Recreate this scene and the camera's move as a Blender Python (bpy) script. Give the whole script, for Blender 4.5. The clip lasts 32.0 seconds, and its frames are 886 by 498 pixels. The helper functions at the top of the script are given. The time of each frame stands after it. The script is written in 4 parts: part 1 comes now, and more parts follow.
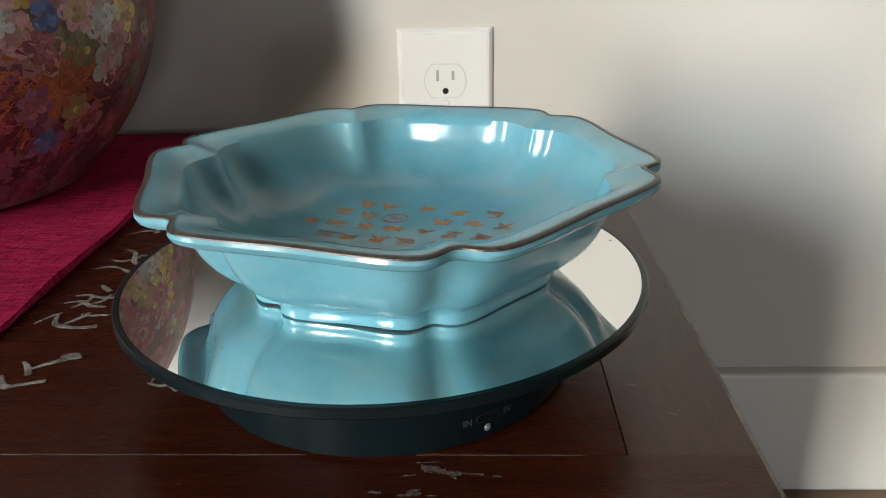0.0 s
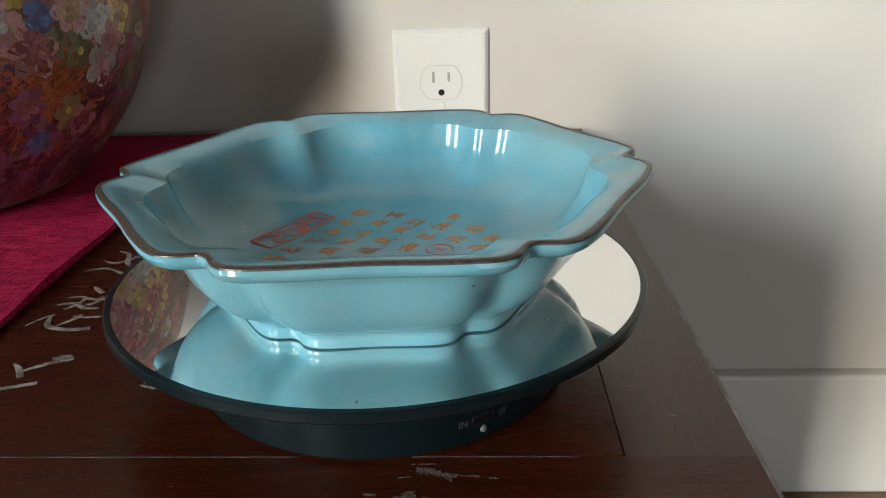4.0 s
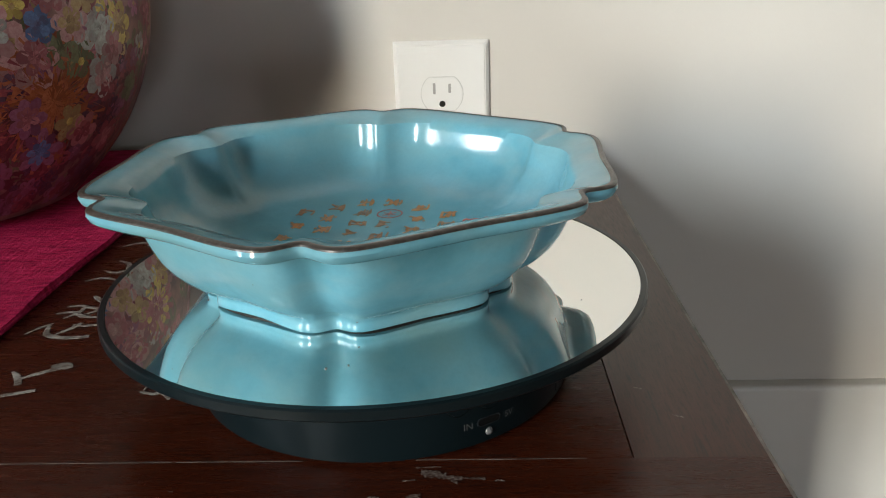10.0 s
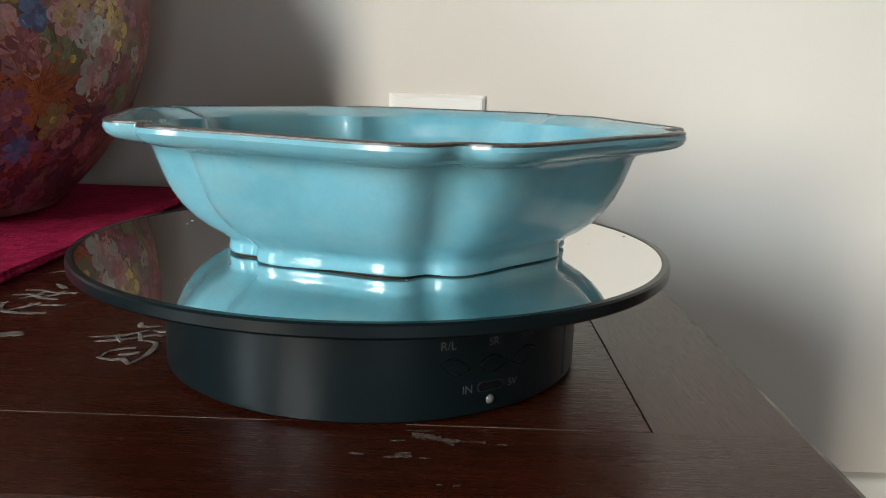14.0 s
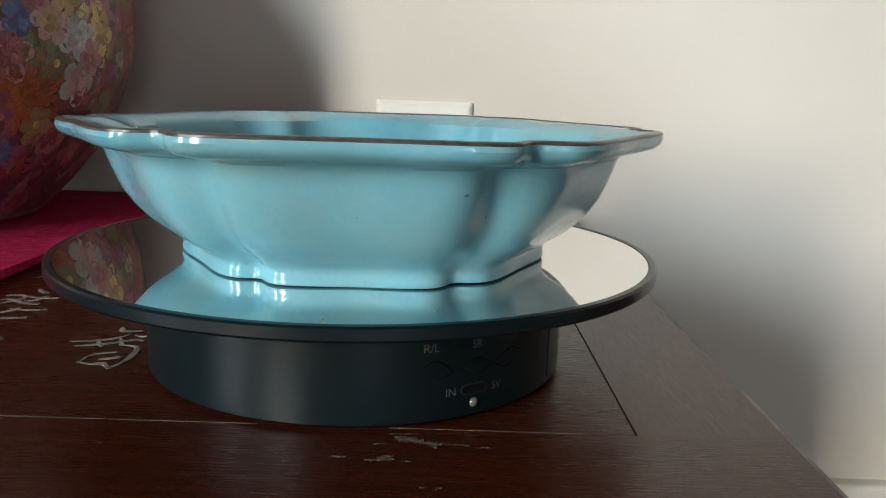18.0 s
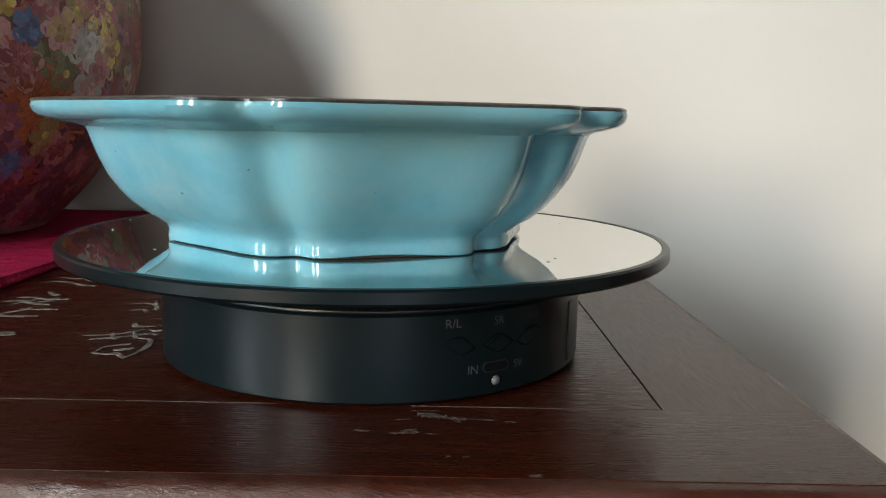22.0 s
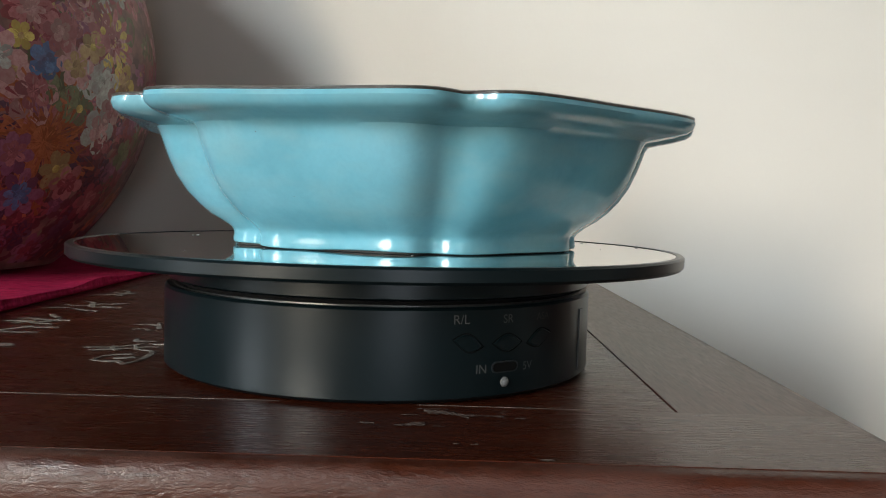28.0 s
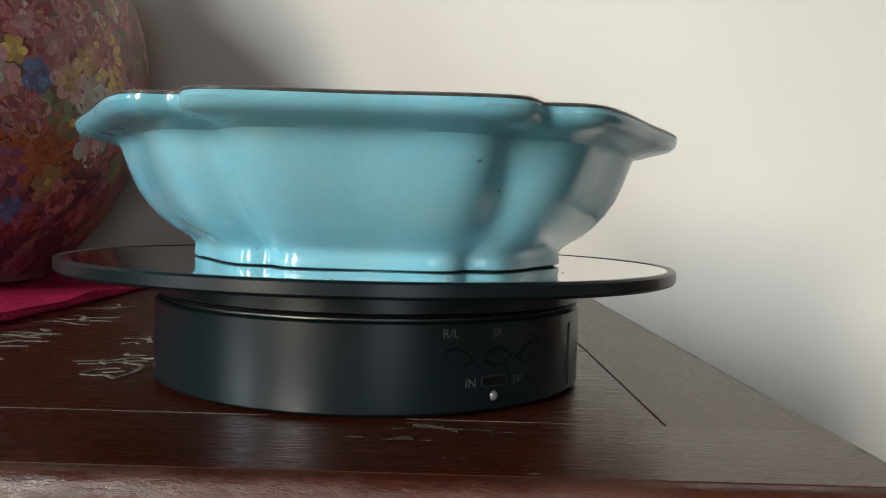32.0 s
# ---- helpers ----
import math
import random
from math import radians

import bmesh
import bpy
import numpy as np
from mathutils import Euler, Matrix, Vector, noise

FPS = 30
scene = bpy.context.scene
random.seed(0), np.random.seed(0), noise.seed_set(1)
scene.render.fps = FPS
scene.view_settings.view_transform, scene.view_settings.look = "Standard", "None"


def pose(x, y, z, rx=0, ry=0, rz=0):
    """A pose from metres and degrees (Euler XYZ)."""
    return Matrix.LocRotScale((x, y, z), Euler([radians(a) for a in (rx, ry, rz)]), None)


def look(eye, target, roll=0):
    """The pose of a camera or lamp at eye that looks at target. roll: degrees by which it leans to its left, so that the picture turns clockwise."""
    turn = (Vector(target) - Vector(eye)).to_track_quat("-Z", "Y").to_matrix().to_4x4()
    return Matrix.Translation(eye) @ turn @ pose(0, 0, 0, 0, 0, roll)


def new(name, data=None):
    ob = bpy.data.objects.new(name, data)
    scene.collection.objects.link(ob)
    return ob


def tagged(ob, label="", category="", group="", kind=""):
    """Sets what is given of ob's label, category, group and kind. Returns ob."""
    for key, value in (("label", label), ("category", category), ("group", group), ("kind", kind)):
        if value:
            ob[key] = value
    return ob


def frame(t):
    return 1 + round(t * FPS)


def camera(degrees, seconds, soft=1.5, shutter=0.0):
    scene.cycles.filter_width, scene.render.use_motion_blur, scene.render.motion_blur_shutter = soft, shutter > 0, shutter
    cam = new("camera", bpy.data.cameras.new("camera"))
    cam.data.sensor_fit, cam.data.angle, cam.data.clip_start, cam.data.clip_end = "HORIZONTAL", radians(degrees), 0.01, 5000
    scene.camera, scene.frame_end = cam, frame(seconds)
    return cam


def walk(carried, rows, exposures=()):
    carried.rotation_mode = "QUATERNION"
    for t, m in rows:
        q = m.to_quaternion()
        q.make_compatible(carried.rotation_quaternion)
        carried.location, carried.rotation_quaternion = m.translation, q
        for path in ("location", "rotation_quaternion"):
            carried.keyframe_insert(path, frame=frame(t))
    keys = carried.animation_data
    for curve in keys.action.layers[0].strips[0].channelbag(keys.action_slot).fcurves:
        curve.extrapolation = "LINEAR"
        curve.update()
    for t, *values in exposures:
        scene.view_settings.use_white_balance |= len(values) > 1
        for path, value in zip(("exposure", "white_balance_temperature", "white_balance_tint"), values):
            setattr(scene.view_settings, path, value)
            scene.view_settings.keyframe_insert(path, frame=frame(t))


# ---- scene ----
cam = camera(57.42, 32.0, soft=1.05)
PATH = [
    (0, 0.0364, -0.2919, 0.1648, 67.88, 1.37, 1.96),
    (0.5, 0.0374, -0.2914, 0.1643, 68.00, 1.62, 2.05),
    (1, 0.0378, -0.2920, 0.1648, 68.05, 1.61, 2.01),
    (1.5, 0.0380, -0.2917, 0.1645, 68.03, 1.58, 1.96),
    (2, 0.0379, -0.2909, 0.1637, 68.07, 1.50, 1.90),
    (2.5, 0.0370, -0.2905, 0.1632, 68.12, 1.39, 1.80),
    (3, 0.0373, -0.2901, 0.1626, 68.17, 1.39, 1.78),
    (3.5, 0.0370, -0.2904, 0.1635, 68.14, 1.34, 1.71),
    (5.5, 0.0365, -0.2887, 0.1591, 68.08, 1.41, 1.74),
    (6, 0.0358, -0.2888, 0.1593, 68.21, 1.41, 1.75),
    (6.5, 0.0363, -0.2891, 0.1602, 68.42, 1.56, 1.75),
    (7, 0.0363, -0.2904, 0.1609, 68.70, 1.65, 1.69),
    (7.5, 0.0367, -0.2908, 0.1605, 68.84, 1.66, 1.71),
    (8, 0.0357, -0.2906, 0.1606, 68.87, 1.67, 1.70),
    (8.5, 0.0365, -0.2897, 0.1598, 68.93, 1.77, 1.75),
    (9, 0.0359, -0.2899, 0.1596, 68.96, 1.76, 1.66),
    (9.5, 0.0358, -0.2895, 0.1589, 69.09, 1.77, 1.58),
    (10, 0.0360, -0.2893, 0.1552, 69.50, 1.83, 1.64),
    (10.5, 0.0349, -0.2881, 0.1479, 70.34, 1.69, 1.79),
    (11, 0.0339, -0.2872, 0.1403, 71.47, 1.24, 1.86),
    (11.5, 0.0288, -0.2860, 0.1249, 72.31, 0.79, 1.85),
    (12, 0.0292, -0.2842, 0.1206, 73.51, 0.33, 1.73),
    (12.5, 0.0279, -0.2831, 0.1090, 75.22, -0.36, 1.61),
    (13, 0.0277, -0.2818, 0.1003, 76.44, -1.20, 1.37),
    (13.5, 0.0262, -0.2815, 0.0953, 77.43, -1.55, 1.18),
    (14, 0.0268, -0.2828, 0.0965, 78.06, -1.75, 0.89),
    (14.5, 0.0280, -0.2827, 0.0972, 78.33, -1.79, 0.69),
    (16.5, 0.0277, -0.2819, 0.0956, 78.55, -1.94, 0.27),
    (17, 0.0275, -0.2823, 0.0951, 78.66, -1.95, 0.17),
    (17.5, 0.0274, -0.2820, 0.0943, 78.72, -1.92, 0.18),
    (18, 0.0287, -0.2820, 0.0942, 78.75, -1.88, 0.16),
    (18.5, 0.0284, -0.2814, 0.0935, 78.82, -1.89, 0.12),
    (19, 0.0278, -0.2812, 0.0923, 78.97, -1.99, 0.01),
    (19.5, 0.0278, -0.2811, 0.0922, 78.93, -1.91, -0.05),
    (20, 0.0283, -0.2810, 0.0904, 78.93, -1.87, -0.14),
    (20.5, 0.0276, -0.2802, 0.0888, 78.92, -1.72, -0.15),
    (21, 0.0280, -0.2806, 0.0866, 79.15, -1.48, -0.23),
    (21.5, 0.0249, -0.2812, 0.0791, 80.10, -1.45, -0.34),
    (22, 0.0231, -0.2836, 0.0773, 81.23, -1.15, -0.06),
    (22.5, 0.0207, -0.2839, 0.0735, 81.90, -0.89, 0.36),
    (23, 0.0206, -0.2843, 0.0704, 82.68, -0.88, 0.58),
    (23.5, 0.0195, -0.2849, 0.0672, 83.34, -1.05, 0.71),
    (24, 0.0210, -0.2844, 0.0663, 83.66, -1.05, 0.78),
    (24.5, 0.0206, -0.2847, 0.0657, 84.01, -1.15, 0.68),
    (25, 0.0205, -0.2839, 0.0634, 84.34, -1.24, 0.55),
    (25.5, 0.0206, -0.2837, 0.0632, 84.49, -1.35, 0.42),
    (27.5, 0.0217, -0.2839, 0.0574, 86.31, -1.80, 0.25),
    (28, 0.0225, -0.2829, 0.0546, 86.65, -1.67, 0.31),
    (28.5, 0.0222, -0.2827, 0.0523, 87.09, -1.87, 0.22),
    (29, 0.0241, -0.2832, 0.0498, 87.77, -1.94, 0.27),
    (29.5, 0.0236, -0.2837, 0.0508, 88.25, -1.95, 0.19),
    (30, 0.0241, -0.2845, 0.0519, 88.50, -1.92, 0.20),
    (30.5, 0.0247, -0.2841, 0.0528, 88.60, -1.96, 0.09),
    (31, 0.0245, -0.2834, 0.0519, 88.52, -1.89, 0.08),
    (31.5, 0.0245, -0.2834, 0.0527, 88.12, -1.85, 0.02),
    (32, 0.0240, -0.2836, 0.0549, 87.60, -1.70, -0.05),
]
walk(cam, [(t, pose(*p)) for t, *p in PATH], [(0.0, 0.0), (32.0, 0.0)])

# ---- light ----
WIN_Y = -3.6          # south wall of the room, with the windows
world = bpy.data.worlds.new("world")
scene.world = world
world.use_nodes = True
wn = world.node_tree.nodes
sky = wn.new("ShaderNodeTexSky")
sky.sky_type, sky.sun_disc, sky.sun_elevation, sky.sun_rotation = "NISHITA", False, radians(32), radians(200)
wn["Background"].inputs["Strength"].default_value = 0.02
world.node_tree.links.new(sky.outputs["Color"], wn["Background"].inputs["Color"])


def window_light(name, eye, target, w, h, watts, colour, spread):
    lamp = bpy.data.lights.new(name, "AREA")
    lamp.shape, lamp.size, lamp.size_y, lamp.energy, lamp.color = "RECTANGLE", w, h, watts, colour
    lamp.spread = radians(spread)          # beam narrowed towards the cabinet, so less light bounces round the room
    ob = new(name, lamp)
    ob.matrix_world = look(eye, target)
    return ob


EAST_X, WEST_X = 2.0, -4.2
WEST_WINDOW = (-2.42, 1.18, 0.50, 2.10)      # centre y, centre z, width, height
SOUTH_WINDOW = (-2.36, 1.18, 0.62, 2.15)     # centre x, centre z, width, height
NARROW_WINDOW = (-0.40, 0.95, 0.22, 1.90)     # beside it, narrower
LOW_FILL_WINDOW = (0.90, 0.02, 1.00, 0.70)           # wide and low, further along the same wall; unseen, added for fill
FILL_WINDOW = (-2.30, 0.90, 2.00, 2.00)        # in the east wall; unseen, added for a dim fill
for name, low, high, watts, colour in (("lower_sash_daylight", 0.13, 1.16, 11.6, (1.0, 0.92, 0.765)), ("upper_sash_daylight", 1.20, 2.23, 9.4, (0.82, 0.93, 1.0))):
    window_light(name, (SOUTH_WINDOW[0], WIN_Y - 0.115, (low + high) / 2), (0.05, 0.1, 0.0), SOUTH_WINDOW[2], high - low, watts, colour, 45)
window_light("west_window_daylight", (WEST_X - 0.115, WEST_WINDOW[0], WEST_WINDOW[1]), (0.05, 0.1, 0.0), WEST_WINDOW[2], WEST_WINDOW[3], 18.6, (0.79, 0.885, 0.95), 45)
window_light("narrow_window_daylight", (NARROW_WINDOW[0], WIN_Y - 0.115, NARROW_WINDOW[1]), (0.05, 0.1, 0.0), NARROW_WINDOW[2], NARROW_WINDOW[3], 0.4, (0.90, 0.96, 1.0), 60)
# added fill, lifts the vase's shadow on the wall
window_light("east_fill_light", (EAST_X + 0.115, FILL_WINDOW[0], FILL_WINDOW[1]), (0.0, 0.1, 0.1), FILL_WINDOW[2], FILL_WINDOW[3], 0.5, (1.0, 0.95, 0.84), 60)
# added bluish fill for the wall right of the cabinet
window_light("low_fill_light", (LOW_FILL_WINDOW[0], WIN_Y - 0.115, LOW_FILL_WINDOW[1]), (0.40, 0.39, -0.1), LOW_FILL_WINDOW[2], LOW_FILL_WINDOW[3], 2.7, (0.77, 0.87, 0.98), 60)


# ---- materials ----
def material(name, rough=0.5, metal=0.0, coat=0.0):
    m = bpy.data.materials.new(name)
    m.use_nodes = True
    b = m.node_tree.nodes["Principled BSDF"]
    b.inputs["Roughness"].default_value, b.inputs["Metallic"].default_value = rough, metal
    b.inputs["Coat Weight"].default_value, b.inputs["Coat Roughness"].default_value = coat, 0.05
    return m, m.node_tree.nodes, m.node_tree.links, b


def coords(N, L, scale=(1, 1, 1), rot=(0, 0, 0)):
    tc, mp = N.new("ShaderNodeTexCoord"), N.new("ShaderNodeMapping")
    mp.inputs["Scale"].default_value, mp.inputs["Rotation"].default_value = scale, rot
    L.new(tc.outputs["Object"], mp.inputs["Vector"])
    return mp.outputs["Vector"]


def tex(N, L, vec, scale, detail=4.0, rough=0.55, kind="ShaderNodeTexNoise"):
    n = N.new(kind)
    n.inputs["Scale"].default_value = scale
    if "Detail" in n.inputs:
        n.inputs["Detail"].default_value, n.inputs["Roughness"].default_value = detail, rough
    L.new(vec, n.inputs["Vector"])
    return n


def ramp(N, L, fac, *stops):
    r = N.new("ShaderNodeValToRGB")
    e = r.color_ramp.elements
    while len(e) < len(stops):
        e.new(0.5)
    for el, (p, c) in zip(e, stops):
        el.position, el.color = p, (*c, 1) if len(c) == 3 else c
    L.new(fac, r.inputs["Fac"])
    return r.outputs["Color"]


def mix(N, L, fac, a, b, mode="MIX"):
    m = N.new("ShaderNodeMix")
    m.data_type, m.blend_type = "RGBA", mode
    for sock, v in ((m.inputs[0], fac), (m.inputs[6], a), (m.inputs[7], b)):
        if hasattr(v, "is_linked"):
            L.new(v, sock)
        elif isinstance(v, (int, float)):
            sock.default_value = v
        else:
            sock.default_value = (*v, 1)
    return m.outputs[2]


def bump(N, L, b, height, strength, dist):
    bp = N.new("ShaderNodeBump")
    bp.inputs["Strength"].default_value, bp.inputs["Distance"].default_value = strength, dist
    L.new(height, bp.inputs["Height"])
    L.new(bp.outputs["Normal"], b.inputs["Normal"])


def plain(name, colour, rough=0.5, metal=0.0, coat=0.0, vary=0.12, scale=60.0, grain=0.0):
    """One colour with soft variation at two scales and, if grain is given, fine relief."""
    m, N, L, b = material(name, rough, metal, coat)
    v = coords(N, L)
    n1, n2 = tex(N, L, v, scale), tex(N, L, v, scale * 9)
    dark = tuple(c * (1 - vary) for c in colour)
    light = tuple(min(1, c * (1 + vary)) for c in colour)
    c = ramp(N, L, n1.outputs["Fac"], (0.35, dark), (0.65, light))
    c = mix(N, L, n2.outputs["Fac"], c, mix(N, L, 0.5, c, dark), "MIX")
    L.new(c, b.inputs["Base Color"])
    if grain:
        bump(N, L, b, n2.outputs["Fac"], grain, 0.0005)
    return m


def wood(name, along, pale=False, relief=0.10, gloss=0.2, flecks=0.35, rubbed=0.0):
    """Dark red-brown varnished wood; along: the axis of the grain; pale where the varnish has worn."""
    m, N, L, b = material(name, gloss, 0.0, 0.0)
    ax = lambda a, c: (a, c, c) if along == "x" else (c, a, c)
    flat = coords(N, L)
    streak, pore = tex(N, L, coords(N, L, ax(1.2, 22)), 9, 8, 0.65), tex(N, L, coords(N, L, ax(3, 36)), 30, 5, 0.75)
    dash, speck = tex(N, L, coords(N, L, ax(6, 60)), 14, 3, 0.6), tex(N, L, coords(N, L, ax(1, 2.5)), 700, 2)
    blotch, patch_ = tex(N, L, flat, 14, 5), tex(N, L, coords(N, L, ax(1, 3)), 30, 6, 0.7)
    c = ramp(N, L, streak.outputs["Fac"], (0.25, (0.0195, 0.0034, 0.0012)), (0.52, (0.039, 0.0069, 0.0023)), (0.8, (0.063, 0.0123, 0.0042)))
    if rubbed:          # varnish rubbed thin, browner wood showing in long streaks
        c = mix(N, L, ramp(N, L, streak.outputs["Fac"], (0.3, (rubbed * 0.6,) * 3), (0.7, (rubbed,) * 3)), c, (0.064, 0.026, 0.0155))
    c = mix(N, L, ramp(N, L, pore.outputs["Fac"], (0.36, (0.85,) * 3), (0.50, (0, 0, 0))), c, (0.0085, 0.0032, 0.0022))
    c = mix(N, L, ramp(N, L, blotch.outputs["Fac"], (0.5, (0, 0, 0)), (0.75, (0.30,) * 3)), c, (0.046, 0.015, 0.0070))
    c = mix(N, L, ramp(N, L, speck.outputs["Fac"], (0.45, (0, 0, 0)), (0.62, (flecks,) * 3)), c, (0.085, 0.019, 0.0066))
    c = mix(N, L, ramp(N, L, dash.outputs["Fac"], (0.66, (0, 0, 0)), (0.73, (flecks * 0.8,) * 3)), c, (0.15, 0.075, 0.050))
    gash = tex(N, L, coords(N, L, ax(2.2, 26)), 17, 3, 0.6)
    c = mix(N, L, ramp(N, L, gash.outputs["Fac"], (0.62, (0, 0, 0)), (0.68, (0.75,) * 3)), c, (0.010, 0.0042, 0.0028))
    rough = mix(N, L, patch_.outputs["Fac"], ramp(N, L, pore.outputs["Fac"], (0.35, (gloss + 0.14,) * 3), (0.65, (gloss - 0.03,) * 3)), (gloss + 0.12,) * 3)
    if pale:
        worn = tex(N, L, coords(N, L, (1, 1, 3)), 55, 6, 0.7)
        rough = ramp(N, L, worn.outputs["Fac"], (0.38, (0.30,) * 3), (0.62, (0.60,) * 3))
        c = mix(N, L, ramp(N, L, worn.outputs["Fac"], (0.45, (0, 0, 0)), (0.70, (0.6,) * 3)), c, (0.088, 0.030, 0.019))
        c = mix(N, L, ramp(N, L, streak.outputs["Fac"], (0.35, (0.2,) * 3), (0.7, (0.5,) * 3)), c, (0.056, 0.0165, 0.0085))
    L.new(c, b.inputs["Base Color"])
    L.new(rough, b.inputs["Roughness"])
    bump(N, L, b, worn.outputs["Fac"] if pale else pore.outputs["Fac"], 0.6 if pale else relief, 0.0018 if pale else 0.0005)
    return m


def glaze():
    """Sky-blue porcelain glaze with cloudy, greener and thinner patches, fine speckle and brushed streaks."""
    m, N, L, b = material("turquoise_glaze", 0.05, 0.0, 0.0)
    v = coords(N, L)
    vb = coords(N, L, (1, 1, 2.2))
    cloud, fine, streak, speck = tex(N, L, v, 28, 5, 0.6), tex(N, L, v, 420, 3), tex(N, L, vb, 55, 3, 0.5), tex(N, L, v, 700, 3, 0.6)
    c = ramp(N, L, cloud.outputs["Fac"], (0.3, (0.084, 0.252, 0.312)), (0.5, (0.122, 0.322, 0.396)), (0.75, (0.160, 0.372, 0.455)))
    c = mix(N, L, ramp(N, L, streak.outputs["Fac"], (0.45, (0, 0, 0)), (0.75, (0.5,) * 3)), c, (0.190, 0.325, 0.34))
    c = mix(N, L, ramp(N, L, speck.outputs["Fac"], (0.40, (0, 0, 0)), (0.70, (0.22,) * 3)), c, (0.11, 0.26, 0.31))
    olive, dimple = tex(N, L, v, 17, 3, 0.5), tex(N, L, v, 170, 2)
    c = mix(N, L, ramp(N, L, olive.outputs["Fac"], (0.53, (0, 0, 0)), (0.72, (0.6,) * 3)), c, (0.150, 0.275, 0.275))
    iron = tex(N, L, v, 95, 5, 0.7)
    c = mix(N, L, ramp(N, L, iron.outputs["Fac"], (0.70, (0, 0, 0)), (0.80, (0.5,) * 3)), c, (0.14, 0.19, 0.15))
    b.inputs["IOR"].default_value = 1.52
    L.new(c, b.inputs["Base Color"])
    L.new(ramp(N, L, fine.outputs["Fac"], (0.3, (0.125,) * 3), (0.8, (0.20,) * 3)), b.inputs["Roughness"])
    wave = tex(N, L, v, 34, 2)
    add = N.new("ShaderNodeMath")
    add.operation = "MULTIPLY_ADD"
    L.new(wave.outputs["Fac"], add.inputs[0])
    add.inputs[1].default_value = 2.0
    fold = N.new("ShaderNodeMath")
    fold.operation, fold.inputs[1].default_value = "MULTIPLY_ADD", 0.45
    L.new(dimple.outputs["Fac"], fold.inputs[0])
    L.new(streak.outputs["Fac"], fold.inputs[2])
    L.new(fold.outputs[0], add.inputs[2])
    bump(N, L, b, add.outputs[0], 0.24, 0.0008)
    return m


def wall_paint():
    m, N, L, b = material("greige_wall_paint", 0.62)
    v = coords(N, L)
    a, f = tex(N, L, v, 2.2), tex(N, L, v, 420, 5, 0.7)
    c = ramp(N, L, a.outputs["Fac"], (0.3, (0.595, 0.555, 0.497)), (0.7, (0.635, 0.595, 0.537)))
    L.new(c, b.inputs["Base Color"])
    bump(N, L, b, f.outputs["Fac"], 0.12, 0.0006)
    return m


def cloth_material():
    """Slubbed magenta silk: uneven threads both ways and soft crumples."""
    m, N, L, b = material("magenta_silk_weave", 0.8)
    v = coords(N, L)
    slub, slub2 = tex(N, L, coords(N, L, (1.2, 7, 1)), 55, 6, 0.75), tex(N, L, coords(N, L, (7, 1.2, 1)), 55, 6, 0.75)
    weave, cloud = tex(N, L, v, 900, 2), tex(N, L, v, 26, 4)
    c = ramp(N, L, slub.outputs["Fac"], (0.38, (0.15, 0.003, 0.020)), (0.5, (0.38, 0.009, 0.055)), (0.62, (0.60, 0.030, 0.105)))
    c = mix(N, L, ramp(N, L, slub2.outputs["Fac"], (0.45, (0, 0, 0)), (0.68, (0.7,) * 3)), c, (0.56, 0.038, 0.110))
    c = mix(N, L, ramp(N, L, cloud.outputs["Fac"], (0.42, (0, 0, 0)), (0.68, (0.55,) * 3)), c, (0.18, 0.004, 0.031))
    c = mix(N, L, ramp(N, L, weave.outputs["Fac"], (0.4, (0.5,) * 3), (0.6, (0, 0, 0))), c, (0.19, 0.002, 0.038))
    L.new(c, b.inputs["Base Color"])
    add = N.new("ShaderNodeMath")
    add.operation = "ADD"
    L.new(slub.outputs["Fac"], add.inputs[0])
    L.new(slub2.outputs["Fac"], add.inputs[1])
    bump(N, L, b, add.outputs[0], 0.9, 0.002)
    return m


def mirror_material():
    m, N, L, b = material("mirror_silver", 0.012, 1.0)
    v = coords(N, L)
    n = tex(N, L, v, 30)
    L.new(ramp(N, L, n.outputs["Fac"], (0.3, (0.84, 0.85, 0.83)), (0.7, (0.87, 0.87, 0.85))), b.inputs["Base Color"])
    return m


def scuff_material():
    """Varnish flaked off in specks, pale bare wood between red-brown remains."""
    m, N, L, b = material("worn_bare_wood", 0.55)
    flake = tex(N, L, coords(N, L, (1, 1.6, 1)), 800, 4, 0.65)
    L.new(ramp(N, L, flake.outputs["Fac"], (0.40, (0.044, 0.015, 0.008)), (0.54, (0.115, 0.082, 0.066)), (0.68, (0.23, 0.19, 0.165))), b.inputs["Base Color"])
    return m


def rim_material():
    """Iron-brown rim glaze, rubbed through to grey and pale blue in places."""
    m, N, L, b = material("iron_brown_rim", 0.30)
    v = coords(N, L)
    rub, fine = tex(N, L, v, 70, 6, 0.7), tex(N, L, v, 600, 3)
    c = ramp(N, L, fine.outputs["Fac"], (0.35, (0.020, 0.0155, 0.013)), (0.65, (0.050, 0.041, 0.034)))
    c = mix(N, L, ramp(N, L, rub.outputs["Fac"], (0.60, (0, 0, 0)), (0.72, (0.7,) * 3)), c, (0.11, 0.15, 0.155))
    L.new(c, b.inputs["Base Color"])
    bump(N, L, b, rub.outputs["Fac"], 0.5, 0.0012)
    return m


